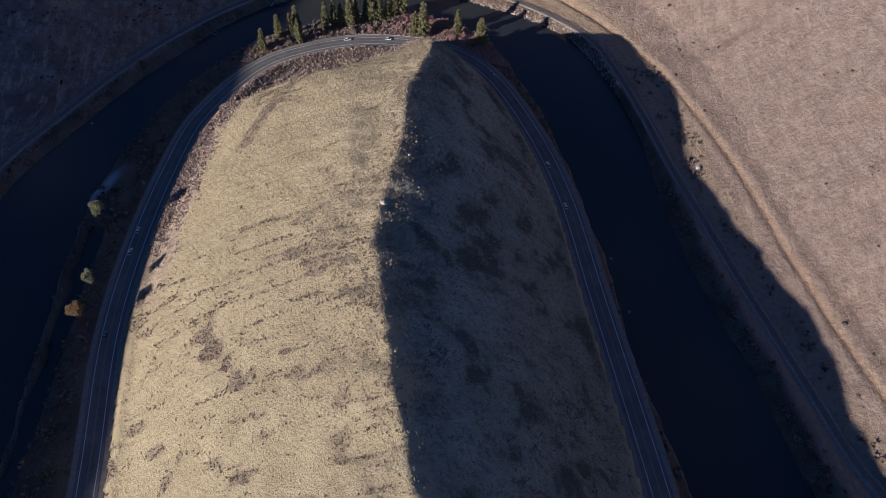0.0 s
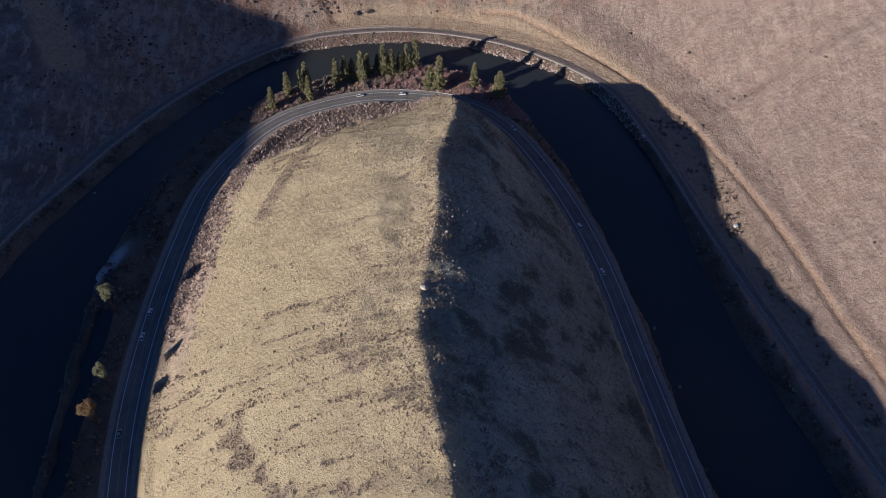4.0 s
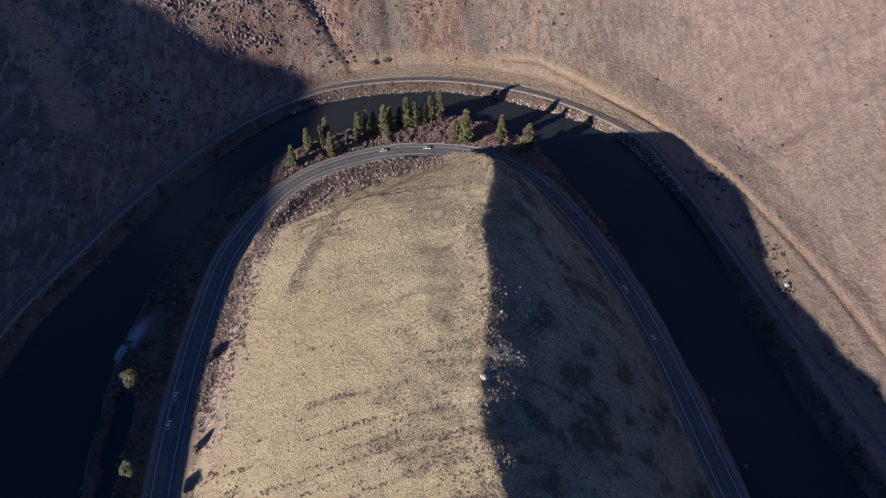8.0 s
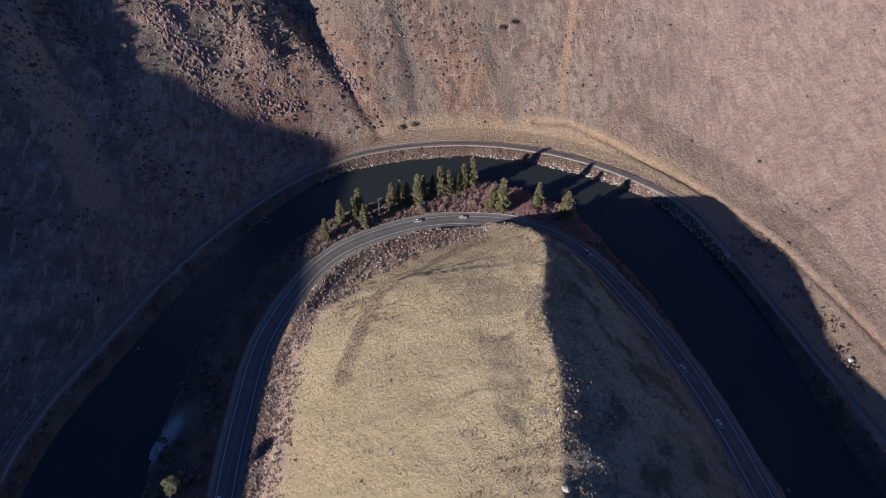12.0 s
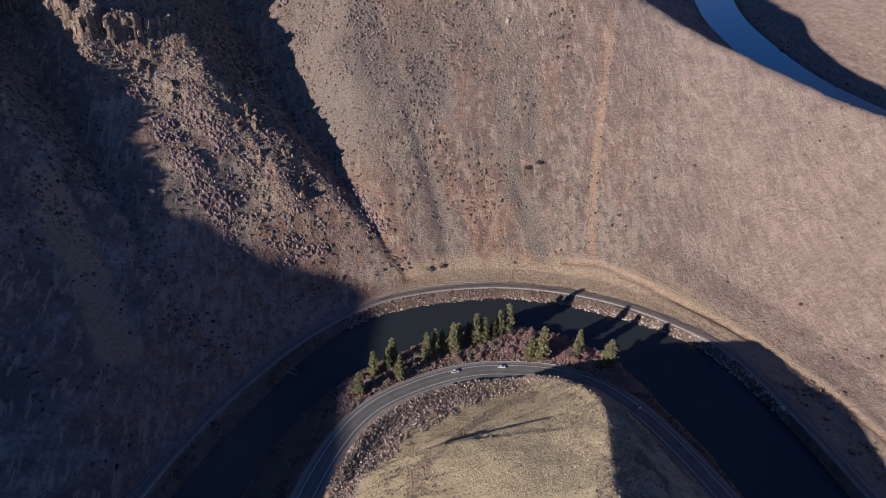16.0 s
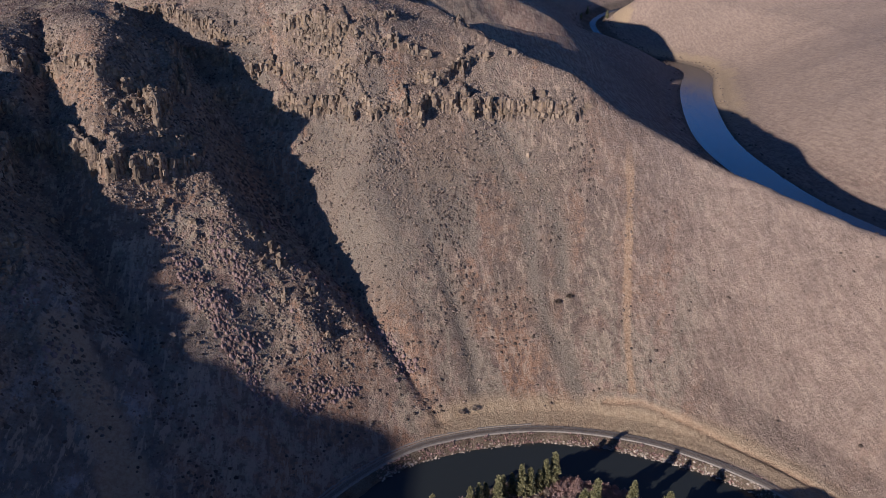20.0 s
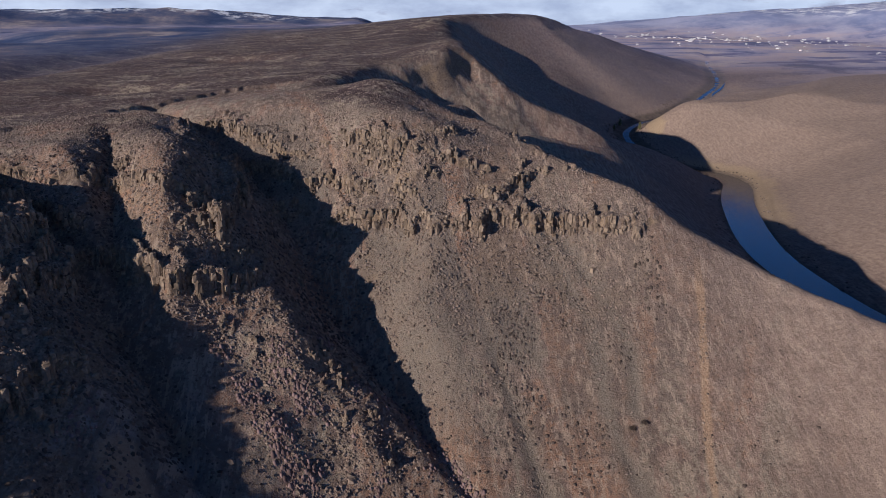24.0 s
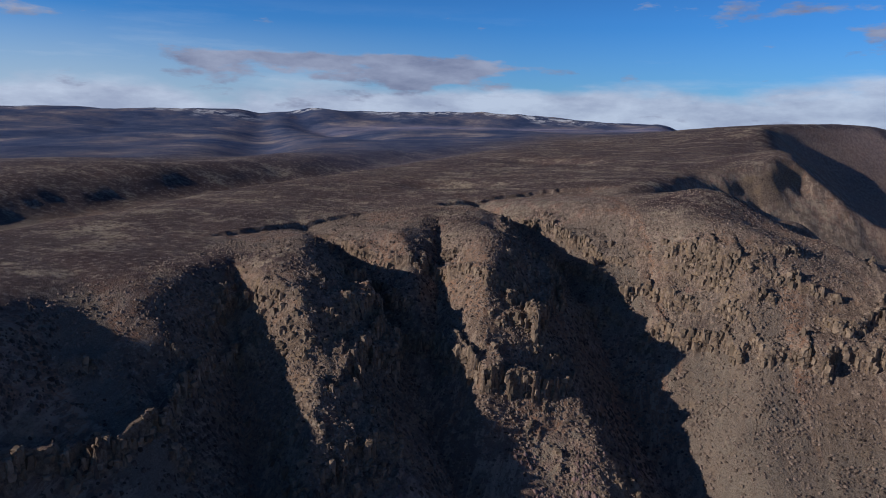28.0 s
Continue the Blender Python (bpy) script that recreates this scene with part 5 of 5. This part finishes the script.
def gully_chance(x, y):
    # slopes turned from the sun; extra dark brush here deepens their shade
    off_sun = smooth(0.25, 0.7, -0.84 * at_grid(slope_x, x, y) - 0.545 * at_grid(slope_y, x, y))
    return (at_grid(d_out, x, y) > 60) * (ground_z(x, y) > 60) * off_sun * (0.35 + 0.65 * smooth(-0.2, 0.3, fbm(x, y, 20, 251, 3)))


x, y, rng = pick(42000, (-520, -120, 340, 800), gully_chance, 79)
domes("gully_brush", x, y, 0.45 + 0.9 * rng.uniform(0, 1, len(x)) ** 1.7, 0.9, DARK_SHRUB, "dark gully brush thickened on sides away from the sun to deepen their shade", 80)


def scree_chance(x, y):
    return (at_grid(d_out, x, y) > 30) * np.clip(0.85 * at_grid(rocks, x, y) * (0.3 + 0.7 * smooth(0.3, 0.9, at_grid(steep, x, y))) * smooth(-0.2, 0.4, fbm(x, y, 20, 221, 3)) + 0.55 * at_grid(talus, x, y) * smooth(-0.3, 0.3, fbm(x, y, 8, 223, 2)) + 0.55 * at_grid(ribs, x, y) * (ground_z(x, y) > 22) * smooth(-0.1, 0.4, fbm(x, y, 14, 229, 3)), 0, 1)


x, y, rng = pick(130000, (-470, 120, 420, 830), scree_chance, 27)
scatter("scree", x, y, 0.28 + 1.1 * rng.uniform(0, 1, len(x)) ** 2.5, 0.85, ROCK, "broken brown basalt blocks below the cliffs", 28, True, 0.4, 5)
x, y, rng = pick(16000, (-470, 110, 430, 900), lambda x, y: (at_grid(d_out, x, y) > 36) * np.clip(at_grid(rocks, x, y) + 0.5 * at_grid(ribs, x, y) * (ground_z(x, y) > 30) + 0.16, 0, 1) * smooth(0.22, 0.45, fbm(x, y, 17, 227, 3)) * smooth(0.25, 0.6, at_grid(steep, x, y)), 43)
scatter("rock_outcrops", x, y, 0.8 + 1.9 * rng.uniform(0, 1, len(x)) ** 2.2, 0.75, ROCK, "broken basalt outcrops on the steep canyon side", 44, True, 0.45, 5, 0.35)
# basalt columns standing in the cliff bands
def column(rng):
    """A broken angular pillar."""
    n, co = 5, []
    for r, h in ((1.15, -2.6), (1.0, 0.5), (0.92, 1.45), (0.66, 1.75)):
        for k in range(n):
            a = 2 * math.pi * (k + 0.35 * rng.uniform(-1, 1)) / n
            q = r * rng.uniform(0.75, 1.2)
            co.append((q * math.cos(a), q * math.sin(a), h + rng.uniform(-0.25, 0.25)))
    fa = []
    for lvl in range(3):
        for k in range(n):
            a, b = lvl * n + k, lvl * n + (k + 1) % n
            fa += [(a, b, b + n), (a, b + n, a + n)]
    fa += [(15, 15 + k, 16 + k) for k in range(1, 4)]
    return np.array(co), np.array(fa)


ci, cj = np.where((steep > 1.35) & (rocks > 0.35) & (top_z - gz > 12) & (gy < 830) & (gx > -470) & (gx < 90))
rng = np.random.RandomState(33)
some = rng.choice(len(ci), min(2400, len(ci)), replace=False)
px, py = xs[ci[some]] + rng.uniform(-0.8, 0.8, len(some)), ys[cj[some]] + rng.uniform(-0.8, 0.8, len(some))
pz = ground_z(px, py)
cos, fas = [], []
for k in range(12):
    co, fa = column(rng)
    m = np.arange(k, len(px), 12)
    w, h, a = rng.uniform(0.8, 2.3, (len(m), 1)), 0.5 + 1.5 * rng.uniform(0, 1, (len(m), 1)) ** 1.5, rng.uniform(0, 6.28, (len(m), 1))
    c, s = np.cos(a), np.sin(a)
    lean = rng.normal(0, 0.06, (len(m), 2))
    x3 = px[m][:, None] + (co[:, 0] * c - co[:, 1] * s) * w + lean[:, :1] * co[:, 2]
    y3 = py[m][:, None] + (co[:, 0] * s + co[:, 1] * c) * w + lean[:, 1:] * co[:, 2]
    fas.append((fa[None] + sum(len(q) for q in cos) + 20 * np.arange(len(m))[:, None, None]).reshape(-1, 3))
    cos.append(np.stack([x3, y3, pz[m][:, None] + co[:, 2] * h - 0.2], -1).reshape(-1, 3))
columns = new("basalt_columns", quick_mesh("basalt_columns", np.vstack(cos), np.vstack(fas), False))
columns.data.materials.append(mat("orange_brown_basalt", (0.135, 0.102, 0.08), 0.9, 0.3, (0.275, 0.208, 0.148), bump=0.6, random_shade=0.35))
tagged(columns, "broken brown basalt columns in the cliff bands", "", "", "stuff")

x, y, rng = pick(60000, (-640, 240, 640, 1150), lambda x, y: (at_grid(m_plat, x, y) > 0.5) * (0.05 + 0.5 * smooth(0.05, 0.4, fbm(x, y, 34, 225, 4))) * smooth(1150, 800, y), 29)
scatter("plateau_brush", x, y, rng.uniform(0.35, 0.9, len(x)), 0.7, DARK_SHRUB, "dark low sage on the plateau", 30)


def bank_brush(x, y):
    do, di, ro, ra = at_grid(d_out, x, y), at_grid(d_in, x, y), at_grid(d_road, x, y), at_grid(d_rail, x, y)
    outer = (do > 0.6) * (do < 9) * (np.abs(ra) > 4.4) * 0.8 + (do > 10) * (do < 30) * (np.abs(ra) > 7.6) * (x > 90) * 0.45
    inner = (di > 0.4) * (ro < -8.2) * ((y < 352) | (x < -100)) * 0.7
    return (ground_z(x, y) > 0.2) * np.clip(outer + inner, 0, 1) * smooth(-0.55, 0.1, fbm(x, y, 12, 231, 3))


x, y, rng = pick(42000, (-260, 215, 30, 450), bank_brush, 37)
far_bank = (at_grid(d_out, x, y) > 0) & (y > 350) & (x > -110) & (x < 135)
sprays("riverbank_brush", x[~far_bank], y[~far_bank], rng.uniform(0.6, 1.7, (~far_bank).sum()), 1.0, mat("bank_brush", (0.17, 0.13, 0.105), 0.95, 0.3, (0.29, 0.225, 0.18), random_shade=0.45, leaf=0.4), "dense brown brush on the river banks", 38)
x, y, rng = pick(34000, (-112, 138, 345, 455), lambda x, y: (at_grid(d_out, x, y) > 0.9) * (at_grid(d_out, x, y) < 9) * (np.abs(at_grid(d_rail, x, y)) > 2.9) * smooth(-0.7, -0.1, fbm(x, y, 9, 233, 3)), 35)
sprays("red_osier", x, y, rng.uniform(0.4, 1.0, len(x)), 1.0, RED_TWIGS, "low red-stemmed shrubs on the far river bank", 39)
# riprap on the far bank, at the water's edge
x, y, rng = pick(40000, (-110, 130, 330, 450), lambda x, y: (at_grid(d_out, x, y) > -1.0) * (at_grid(d_out, x, y) < 2.0 + 1.2 * smooth(15, 45, x)) * (0.6 + 0.4 * smooth(20, 50, x)), 47)
scatter("riprap", x, y, 0.25 + 0.6 * rng.uniform(0, 1, len(x)) ** 2, 0.8, PALE_ROCK, "pale stone riprap along the river bank", 48, True, 0.35, 5)
x, y, rng = pick(30000, (-115, 48, 352, 414), lambda x, y: (at_grid(d_in, x, y) > 1.2) * (at_grid(d_road, x, y) < -7.2) * smooth(-0.7, -0.1, fbm(x, y, 7, 237, 2)), 49)
reddish = rng.uniform(0, 1, len(x)) < 0.25 + 0.7 * smooth(-55, -20, x)
sprays("red_point_brush", x[reddish], y[reddish], rng.uniform(0.4, 1.15, reddish.sum()), 1.1, RED_TWIGS, "low pink-grey willow brush covering the river point", 50)
sprays("grey_point_brush", x[~reddish], y[~reddish], rng.uniform(0.4, 1.0, (~reddish).sum()), 1.0, GREY_TWIGS, "low grey-brown brush covering the river point", 51)
# ---- things by the road and river ----
GLASS_DARK = mat("car_glass", (0.02, 0.025, 0.03), 0.1, specular=0.5)
RUBBER = mat("tyre_rubber", (0.03, 0.03, 0.03), 0.9, 4.0, (0.045, 0.045, 0.045))
ALLOY = mat("alloy_rim", (0.45, 0.45, 0.46), 0.4, 4.0, (0.55, 0.55, 0.56), metal=0.7)
LAMP_CLEAR = mat("headlight_lens", (0.7, 0.7, 0.68), 0.2)
LAMP_RED = mat("tail_light_lens", (0.45, 0.03, 0.02), 0.3)


def prism(bm, profile, width, taper=0.0):
    """A side profile (x, z) drawn out to both sides; taper narrows its upper points."""
    top = max(z for _, z in profile)
    low = min(z for _, z in profile)
    rows = []
    for s in (-1, 1):
        rows.append([bm.verts.new((x, s * 0.5 * (width - taper * (z - low) / (top - low + 1e-6)), z)) for x, z in profile])
    n = len(profile)
    for k in range(n):
        bm.faces.new((rows[0][k], rows[0][(k + 1) % n], rows[1][(k + 1) % n], rows[1][k]))
    bm.faces.new(rows[0])
    bm.faces.new(rows[1][::-1])
    bmesh.ops.recalc_face_normals(bm, faces=bm.faces)


def box(bm, x, y, z, sx, sy, sz):
    m = Matrix.Translation((x, y, z)) @ Matrix.Diagonal((sx, sy, sz, 1))
    bmesh.ops.create_cube(bm, size=1, matrix=m)


def car(paint, tall, long):
    """A car on its wheels: hull, glasshouse, roof, four wheels with rims, lamps."""
    thing = new("car")
    h = long / 2
    bm = bmesh.new()
    prism(bm, [(-h, 0.35), (h, 0.35), (h, 0.68), (h * 0.92, 0.82), (h * 0.42, 0.98), (-h * 0.75, 1.0), (-h, 0.9)], 1.84, 0.12)
    bmesh.ops.bevel(bm, geom=bm.edges[:], offset=0.05, segments=2, affect="EDGES")
    part("body", bm, paint, thing)
    bm = bmesh.new()
    prism(bm, [(h * 0.45, 0.97), (h * 0.12, tall - 0.06), (-h * 0.62, tall - 0.06), (-h * 0.88, 0.98)], 1.66, 0.35)
    part("glasshouse", bm, GLASS_DARK, thing, "dark tinted windows")
    bm = bmesh.new()
    prism(bm, [(h * 0.12, tall - 0.07), (h * 0.05, tall), (-h * 0.58, tall), (-h * 0.64, tall - 0.07)], 1.36, 0.1)
    part("roof", bm, paint, thing)
    for sx in (-0.62, 0.62):
        for sy in (-0.82, 0.82):
            wheel = new("wheel")
            wheel.parent = thing
            wheel.location = (sx * h, sy, 0.33)
            for name, r, w, material in (("tyre", 0.33, 0.22, RUBBER), ("rim", 0.2, 0.235, ALLOY)):
                bm = bmesh.new()
                bmesh.ops.create_cone(bm, cap_ends=True, segments=14, radius1=r, radius2=r, depth=w, matrix=Matrix.Rotation(math.pi / 2, 4, "X"))
                part(name, bm, material, wheel)
    for sy in (-0.65, 0.65):
        bm = bmesh.new()
        box(bm, h * 0.965, sy, 0.72, 0.12, 0.36, 0.14)
        part("headlight", bm, LAMP_CLEAR, thing)
        bm = bmesh.new()
        box(bm, -h * 0.99, sy, 0.82, 0.06, 0.3, 0.16)
        part("tail_light", bm, LAMP_RED, thing)
    return thing


road_run = np.concatenate([[0], np.cumsum(np.linalg.norm(np.diff(ROAD[:, :2], axis=0), axis=1))])
for s, lane, back, colour, tall, long, label in (
        (521.3, -1.7, 0, (0.72, 0.72, 0.72), 1.5, 4.7, "white saloon car on the shaded highway"), (508.2, -1.7, 0, (0.72, 0.72, 0.70), 1.7, 4.9, "white estate car following along the highway"),
        (462.9, -1.7, 0, (0.20, 0.34, 0.26), 1.5, 4.6, "grey-green car on the shaded highway"), (812.3, -1.7, 0, (0.60, 0.61, 0.62), 1.7, 4.9, "silver car rounding the bend"),
        (841.2, -1.7, 0, (0.25, 0.26, 0.28), 1.5, 4.6, "dark grey car below the shaded slope"), (893.1, 1.7, 1, (0.75, 0.75, 0.74), 1.75, 5.0, "white van-sized car in the shade"),
        (923.0, 1.7, 1, (0.74, 0.74, 0.74), 1.5, 4.7, "white car in the lane below the spur"), (715.0, -1.7, 0, (0.76, 0.76, 0.75), 1.7, 5.0, "white car in the sun on the bend"),
        (739.5, -1.7, 0, (0.70, 0.70, 0.68), 1.5, 4.8, "pale car entering the shade of the spur")):
    x, y = np.interp(s, road_run, ROAD[:, 0]), np.interp(s, road_run, ROAD[:, 1])
    a = math.atan2(np.interp(s + 3, road_run, ROAD[:, 1]) - y, np.interp(s + 3, road_run, ROAD[:, 0]) - x)
    thing = car(mat("car_paint", colour, 0.3, 0.5, tuple(0.94 * c for c in colour), specular=0.5), tall, long)
    thing.matrix_basis = pose(x + math.sin(a) * lane, y - math.cos(a) * lane, 5.052, 0, 0, math.degrees(a) + 180 * back) @ Matrix.Scale(0.84, 4)
    tagged(thing, label, "car", "cars on the highway")

# guard rail on the river side of the bend
guard = tagged(new("guard_rail"), "galvanised steel guard rail between road and river", "guard rail")
gx_, gy_, ga_ = along_line(ROAD_F, 3.8, -5.9)
inside = (gy_ > 352) & (gx_ > -75) & (gx_ < 28)
post_me = None
for x, y, a in zip(gx_[inside], gy_[inside], ga_[inside]):
    if post_me is None:
        bm = bmesh.new()
        box(bm, 0, 0, 0.3, 0.14, 0.18, 1.0)
        post = part("post", bm, TIMBER, guard)
        post_me = post.data
    else:
        post = new("post", post_me)
        post.parent = guard
    post.matrix_basis = pose(x, y, 4.92, 0, 0, math.degrees(a))
pts = [(x, y, a) for x, y, a in zip(gx_[inside], gy_[inside], ga_[inside])]
bm = bmesh.new()
rows = []
for x, y, a in pts:
    nx, ny = math.sin(a), -math.cos(a)
    rows.append([bm.verts.new((x + nx * o, y + ny * o, 4.92 + h)) for o, h in ((0.10, 0.42), (0.18, 0.50), (0.10, 0.58), (0.18, 0.66), (0.10, 0.76))])
for r0, r1 in zip(rows[:-1], rows[1:]):
    for k in range(4):
        bm.faces.new((r0[k], r0[k + 1], r1[k + 1], r1[k]))
part("beam", bm, GALVANISED, guard)

# railway hut and signal mast
HUT_PAINT = mat("weathered_white_paint", (0.44, 0.44, 0.43), 0.7, 1.2, (0.54, 0.54, 0.52))
hut = tagged(new("signal_hut"), "small weathered white railway equipment hut beside the track", "hut")
bm = bmesh.new()
box(bm, 0, 0, 1.3, 3.4, 2.4, 2.6)
part("wall", bm, HUT_PAINT, hut)
bm = bmesh.new()
prism(bm, [(-1.9, 2.58), (1.9, 2.58), (1.9, 2.68), (0, 3.0), (-1.9, 2.68)], 2.7)
part("roof", bm, HUT_PAINT, hut)
bm = bmesh.new()
box(bm, 0.6, -1.215, 1.05, 0.9, 0.04, 2.0)
part("door", bm, GALVANISED, hut, "grey steel door")
hz = float(ground_z(np.array([137.0]), np.array([264.0]))[0])
hut.matrix_basis = pose(137, 264, hz - 0.1, 0, 0, 105) @ Matrix.Diagonal((0.5, 0.5, 0.6, 1))
mast = tagged(new("signal_mast"), "grey steel railway signal mast beside the hut", "signal mast")
bm = bmesh.new()
tube(bm, [(0, 0, -0.3), (0, 0, 3), (0, 0, 6.2)], [0.09, 0.08, 0.07], 8)
part("pole", bm, GALVANISED, mast)
bm = bmesh.new()
box(bm, 0, 0.12, 5.6, 0.5, 0.2, 1.1)
part("signal_head", bm, RUBBER, mast, "black signal head")
mast.matrix_basis = pose(134.8, 267.0, float(ground_z(np.array([134.8]), np.array([267.0]))[0]), 0, 0, 20)


def boulder(seed, material):
    """An angular stone with broken faces."""
    r = np.random.RandomState(seed)
    bm = bmesh.new()
    bmesh.ops.create_icosphere(bm, subdivisions=2, radius=1)
    for v in bm.verts:
        v.co *= 1 + 0.22 * noise.noise(v.co * 1.3 + Vector((seed * 3.1, 0, 0))) + r.uniform(-0.06, 0.06)
        v.co.z = max(v.co.z * 0.75, -0.4)
    me = bpy.data.meshes.new("boulder")
    bm.to_mesh(me)
    bm.free()
    me.materials.append(material)
    return me


STONES = [boulder(k, PALE_ROCK if k % 2 else ROCK) for k in range(6)]


def stone(x, y, size, label, group="", z=None):
    ob = new("boulder", STONES[rng.randint(0, 6)])
    z = float(ground_z(np.array([x]), np.array([y]))[0]) if z is None else z
    ob.matrix_basis = Matrix.LocRotScale((x, y, z + 0.1 * size), Euler((rng.uniform(-0.4, 0.4), rng.uniform(-0.4, 0.4), rng.uniform(0, 6.28))), (size * rng.uniform(0.8, 1.2), size * rng.uniform(0.8, 1.2), size * rng.uniform(0.7, 1.0)))
    return tagged(ob, label, "boulder", group)


rng = np.random.RandomState(61)
white = stone(-19, 185, 1.5, "large pale boulder on the crest of the spur")
white.data = STONES[1]
for k in range(85):
    u, v = rng.normal(0, 1), rng.normal(0, 1)
    stone(0 + 7.5 * u, 215 + 6.5 * v, rng.uniform(0.25, 0.75), "pale angular boulder on the shaded side of the spur", "boulders on the spur")
for k in range(60):
    t = rng.uniform(0, 1)
    stone(-17 + rng.normal(0, 4), 195 + 85 * t, rng.uniform(0.2, 0.5), "grey stone along the crest of the spur", "stones on the crest")
for x, y, size in ((84.4, 208, 0.8), (88, 178, 0.9), (-150, 389, 0.9), (-190, 302, 0.8)):
    stone(x, y, size, "wet boulder standing in the river", "river boulders", -0.1)
for k in range(60):
    x, y = rng.uniform(-215, 60), rng.uniform(440, 640)
    if at_grid(d_out, np.array([x]), np.array([y]))[0] > 30:
        fallen = stone(x, y, rng.uniform(0.5, 1.3), "fallen basalt boulder on the canyon side", "boulders on the canyon side")
        fallen.data = STONES[0]

# driftwood at the shaded bank
for k in range(8):
    log = tagged(new("drift_log"), "bleached drift log stranded on the river bank", "log", "driftwood")
    bm = bmesh.new()
    ln = rng.uniform(3, 7)
    tube(bm, [(0, 0, 0), (0.1, 0.05, ln * 0.5), (0, 0.2, ln)], [0.26, 0.22, 0.12], 7)
    part("stem", bm, DEAD_WOOD, log)
    for j in range(2):
        bm = bmesh.new()
        tube(bm, [(0, 0, ln * (0.5 + 0.2 * j)), (0.5, 0.2 - 0.5 * j, ln * (0.6 + 0.2 * j))], [0.08, 0.03], 5)
        part("stub", bm, DEAD_WOOD, log)
    log.matrix_basis = pose(-146 + rng.normal(0, 5), 391 + rng.normal(0, 5), 0.9, 86, 0, rng.uniform(20, 70))

# two big dark shrubs on the open canyon side
for x, y in ((13, 525), (21, 527), (-60, 462), (-52, 464)):
    bush = thicket("large_shrub", int(x + 300), 2.2, 2.3, GREY_TWIGS if y < 500 else DARK_SHRUB)
    put(bush, False, x, y, 0, 1.0)
    tagged(bush, "large dark leafless shrub on the canyon side", "shrub", "large shrubs")
for x, y in ((-13, 363), (-9, 361)):
    bush = thicket("roadside_shrub", int(x + 400), 2.2, 1.6, RED_TWIGS)
    put(bush, False, x, y, 0, 1.0)
    tagged(bush, "small pink leafless shrub at the nose of the spur", "shrub", "roadside shrubs")

# ---- far reach of the canyon and the valley town ----
FAR = conifer(4, 15, 3.0, 0.1)
first = False
for k in range(34):
    t = rng.uniform(0, 1)
    x, y = 425 + 70 * t + rng.normal(0, 12), 1700 + 200 * t + rng.normal(0, 14)
    if abs(at_grid(side_b, np.array([x]), np.array([y]))[0]) < 24:
        continue
    tagged(put(FAR, first, x, y, rng.uniform(0, 6.28), rng.uniform(0.9, 1.4)), "dark pine in the far bend of the river", "pine tree", "far pines")
    first = True
x, y, rg = pick(9000, (300, 760, 700, 2100), lambda x, y: (np.abs(at_grid(side_b, x, y)) > 25) * (np.abs(at_grid(side_b, x, y)) < 46) * (0.25 + 0.75 * smooth(1250, 1500, y)), 67)
scatter("far_bank_brush", x, y, rg.uniform(0.8, 2.0, len(x)), 1.1, mat("far_brush", (0.11, 0.085, 0.07), 0.95, 0.3, (0.18, 0.14, 0.115), random_shade=0.4), "grey leafless brush along the far river bank", 68)


def house(wide, deep, high, wall, roof_m):
    thing = new("house")
    bm = bmesh.new()
    box(bm, 0, 0, high / 2 - 1, wide, deep, high + 2)
    part("wall", bm, wall, thing)
    bm = bmesh.new()
    prism(bm, [(-wide / 2 - 0.6, high), (wide / 2 + 0.6, high), (0, high + wide * 0.25)], deep + 1.0)
    part("roof", bm, roof_m, thing)
    return thing


PALE_WALL = mat("pale_wall", (0.42, 0.41, 0.40), 0.7, 0.3, (0.55, 0.54, 0.53))
ROOF_GREY = mat("grey_roof", (0.30, 0.30, 0.32), 0.8, 0.3, (0.40, 0.40, 0.42))
TOWN = [house(20, 30, 7, PALE_WALL, ROOF_GREY), house(14, 18, 6, PALE_WALL, PALE_WALL), house(34, 46, 9, PALE_WALL, WHITE_SHEET)]
used = set()
for k in range(190):
    az, r = rng.uniform(0.22, 0.62), rng.uniform(3500, 4500)
    if k < 120:
        az, r = rng.normal(0.40, 0.09), rng.normal(4150, 110)
    kind = TOWN[rng.randint(0, 3)]
    b = put(kind, kind in used, r * math.sin(az), r * math.cos(az), rng.uniform(0, 3.14), rng.uniform(0.2, 0.36), 0.5)
    used.add(kind)
    tagged(b, "pale building in the distant valley town", "building", "valley town")
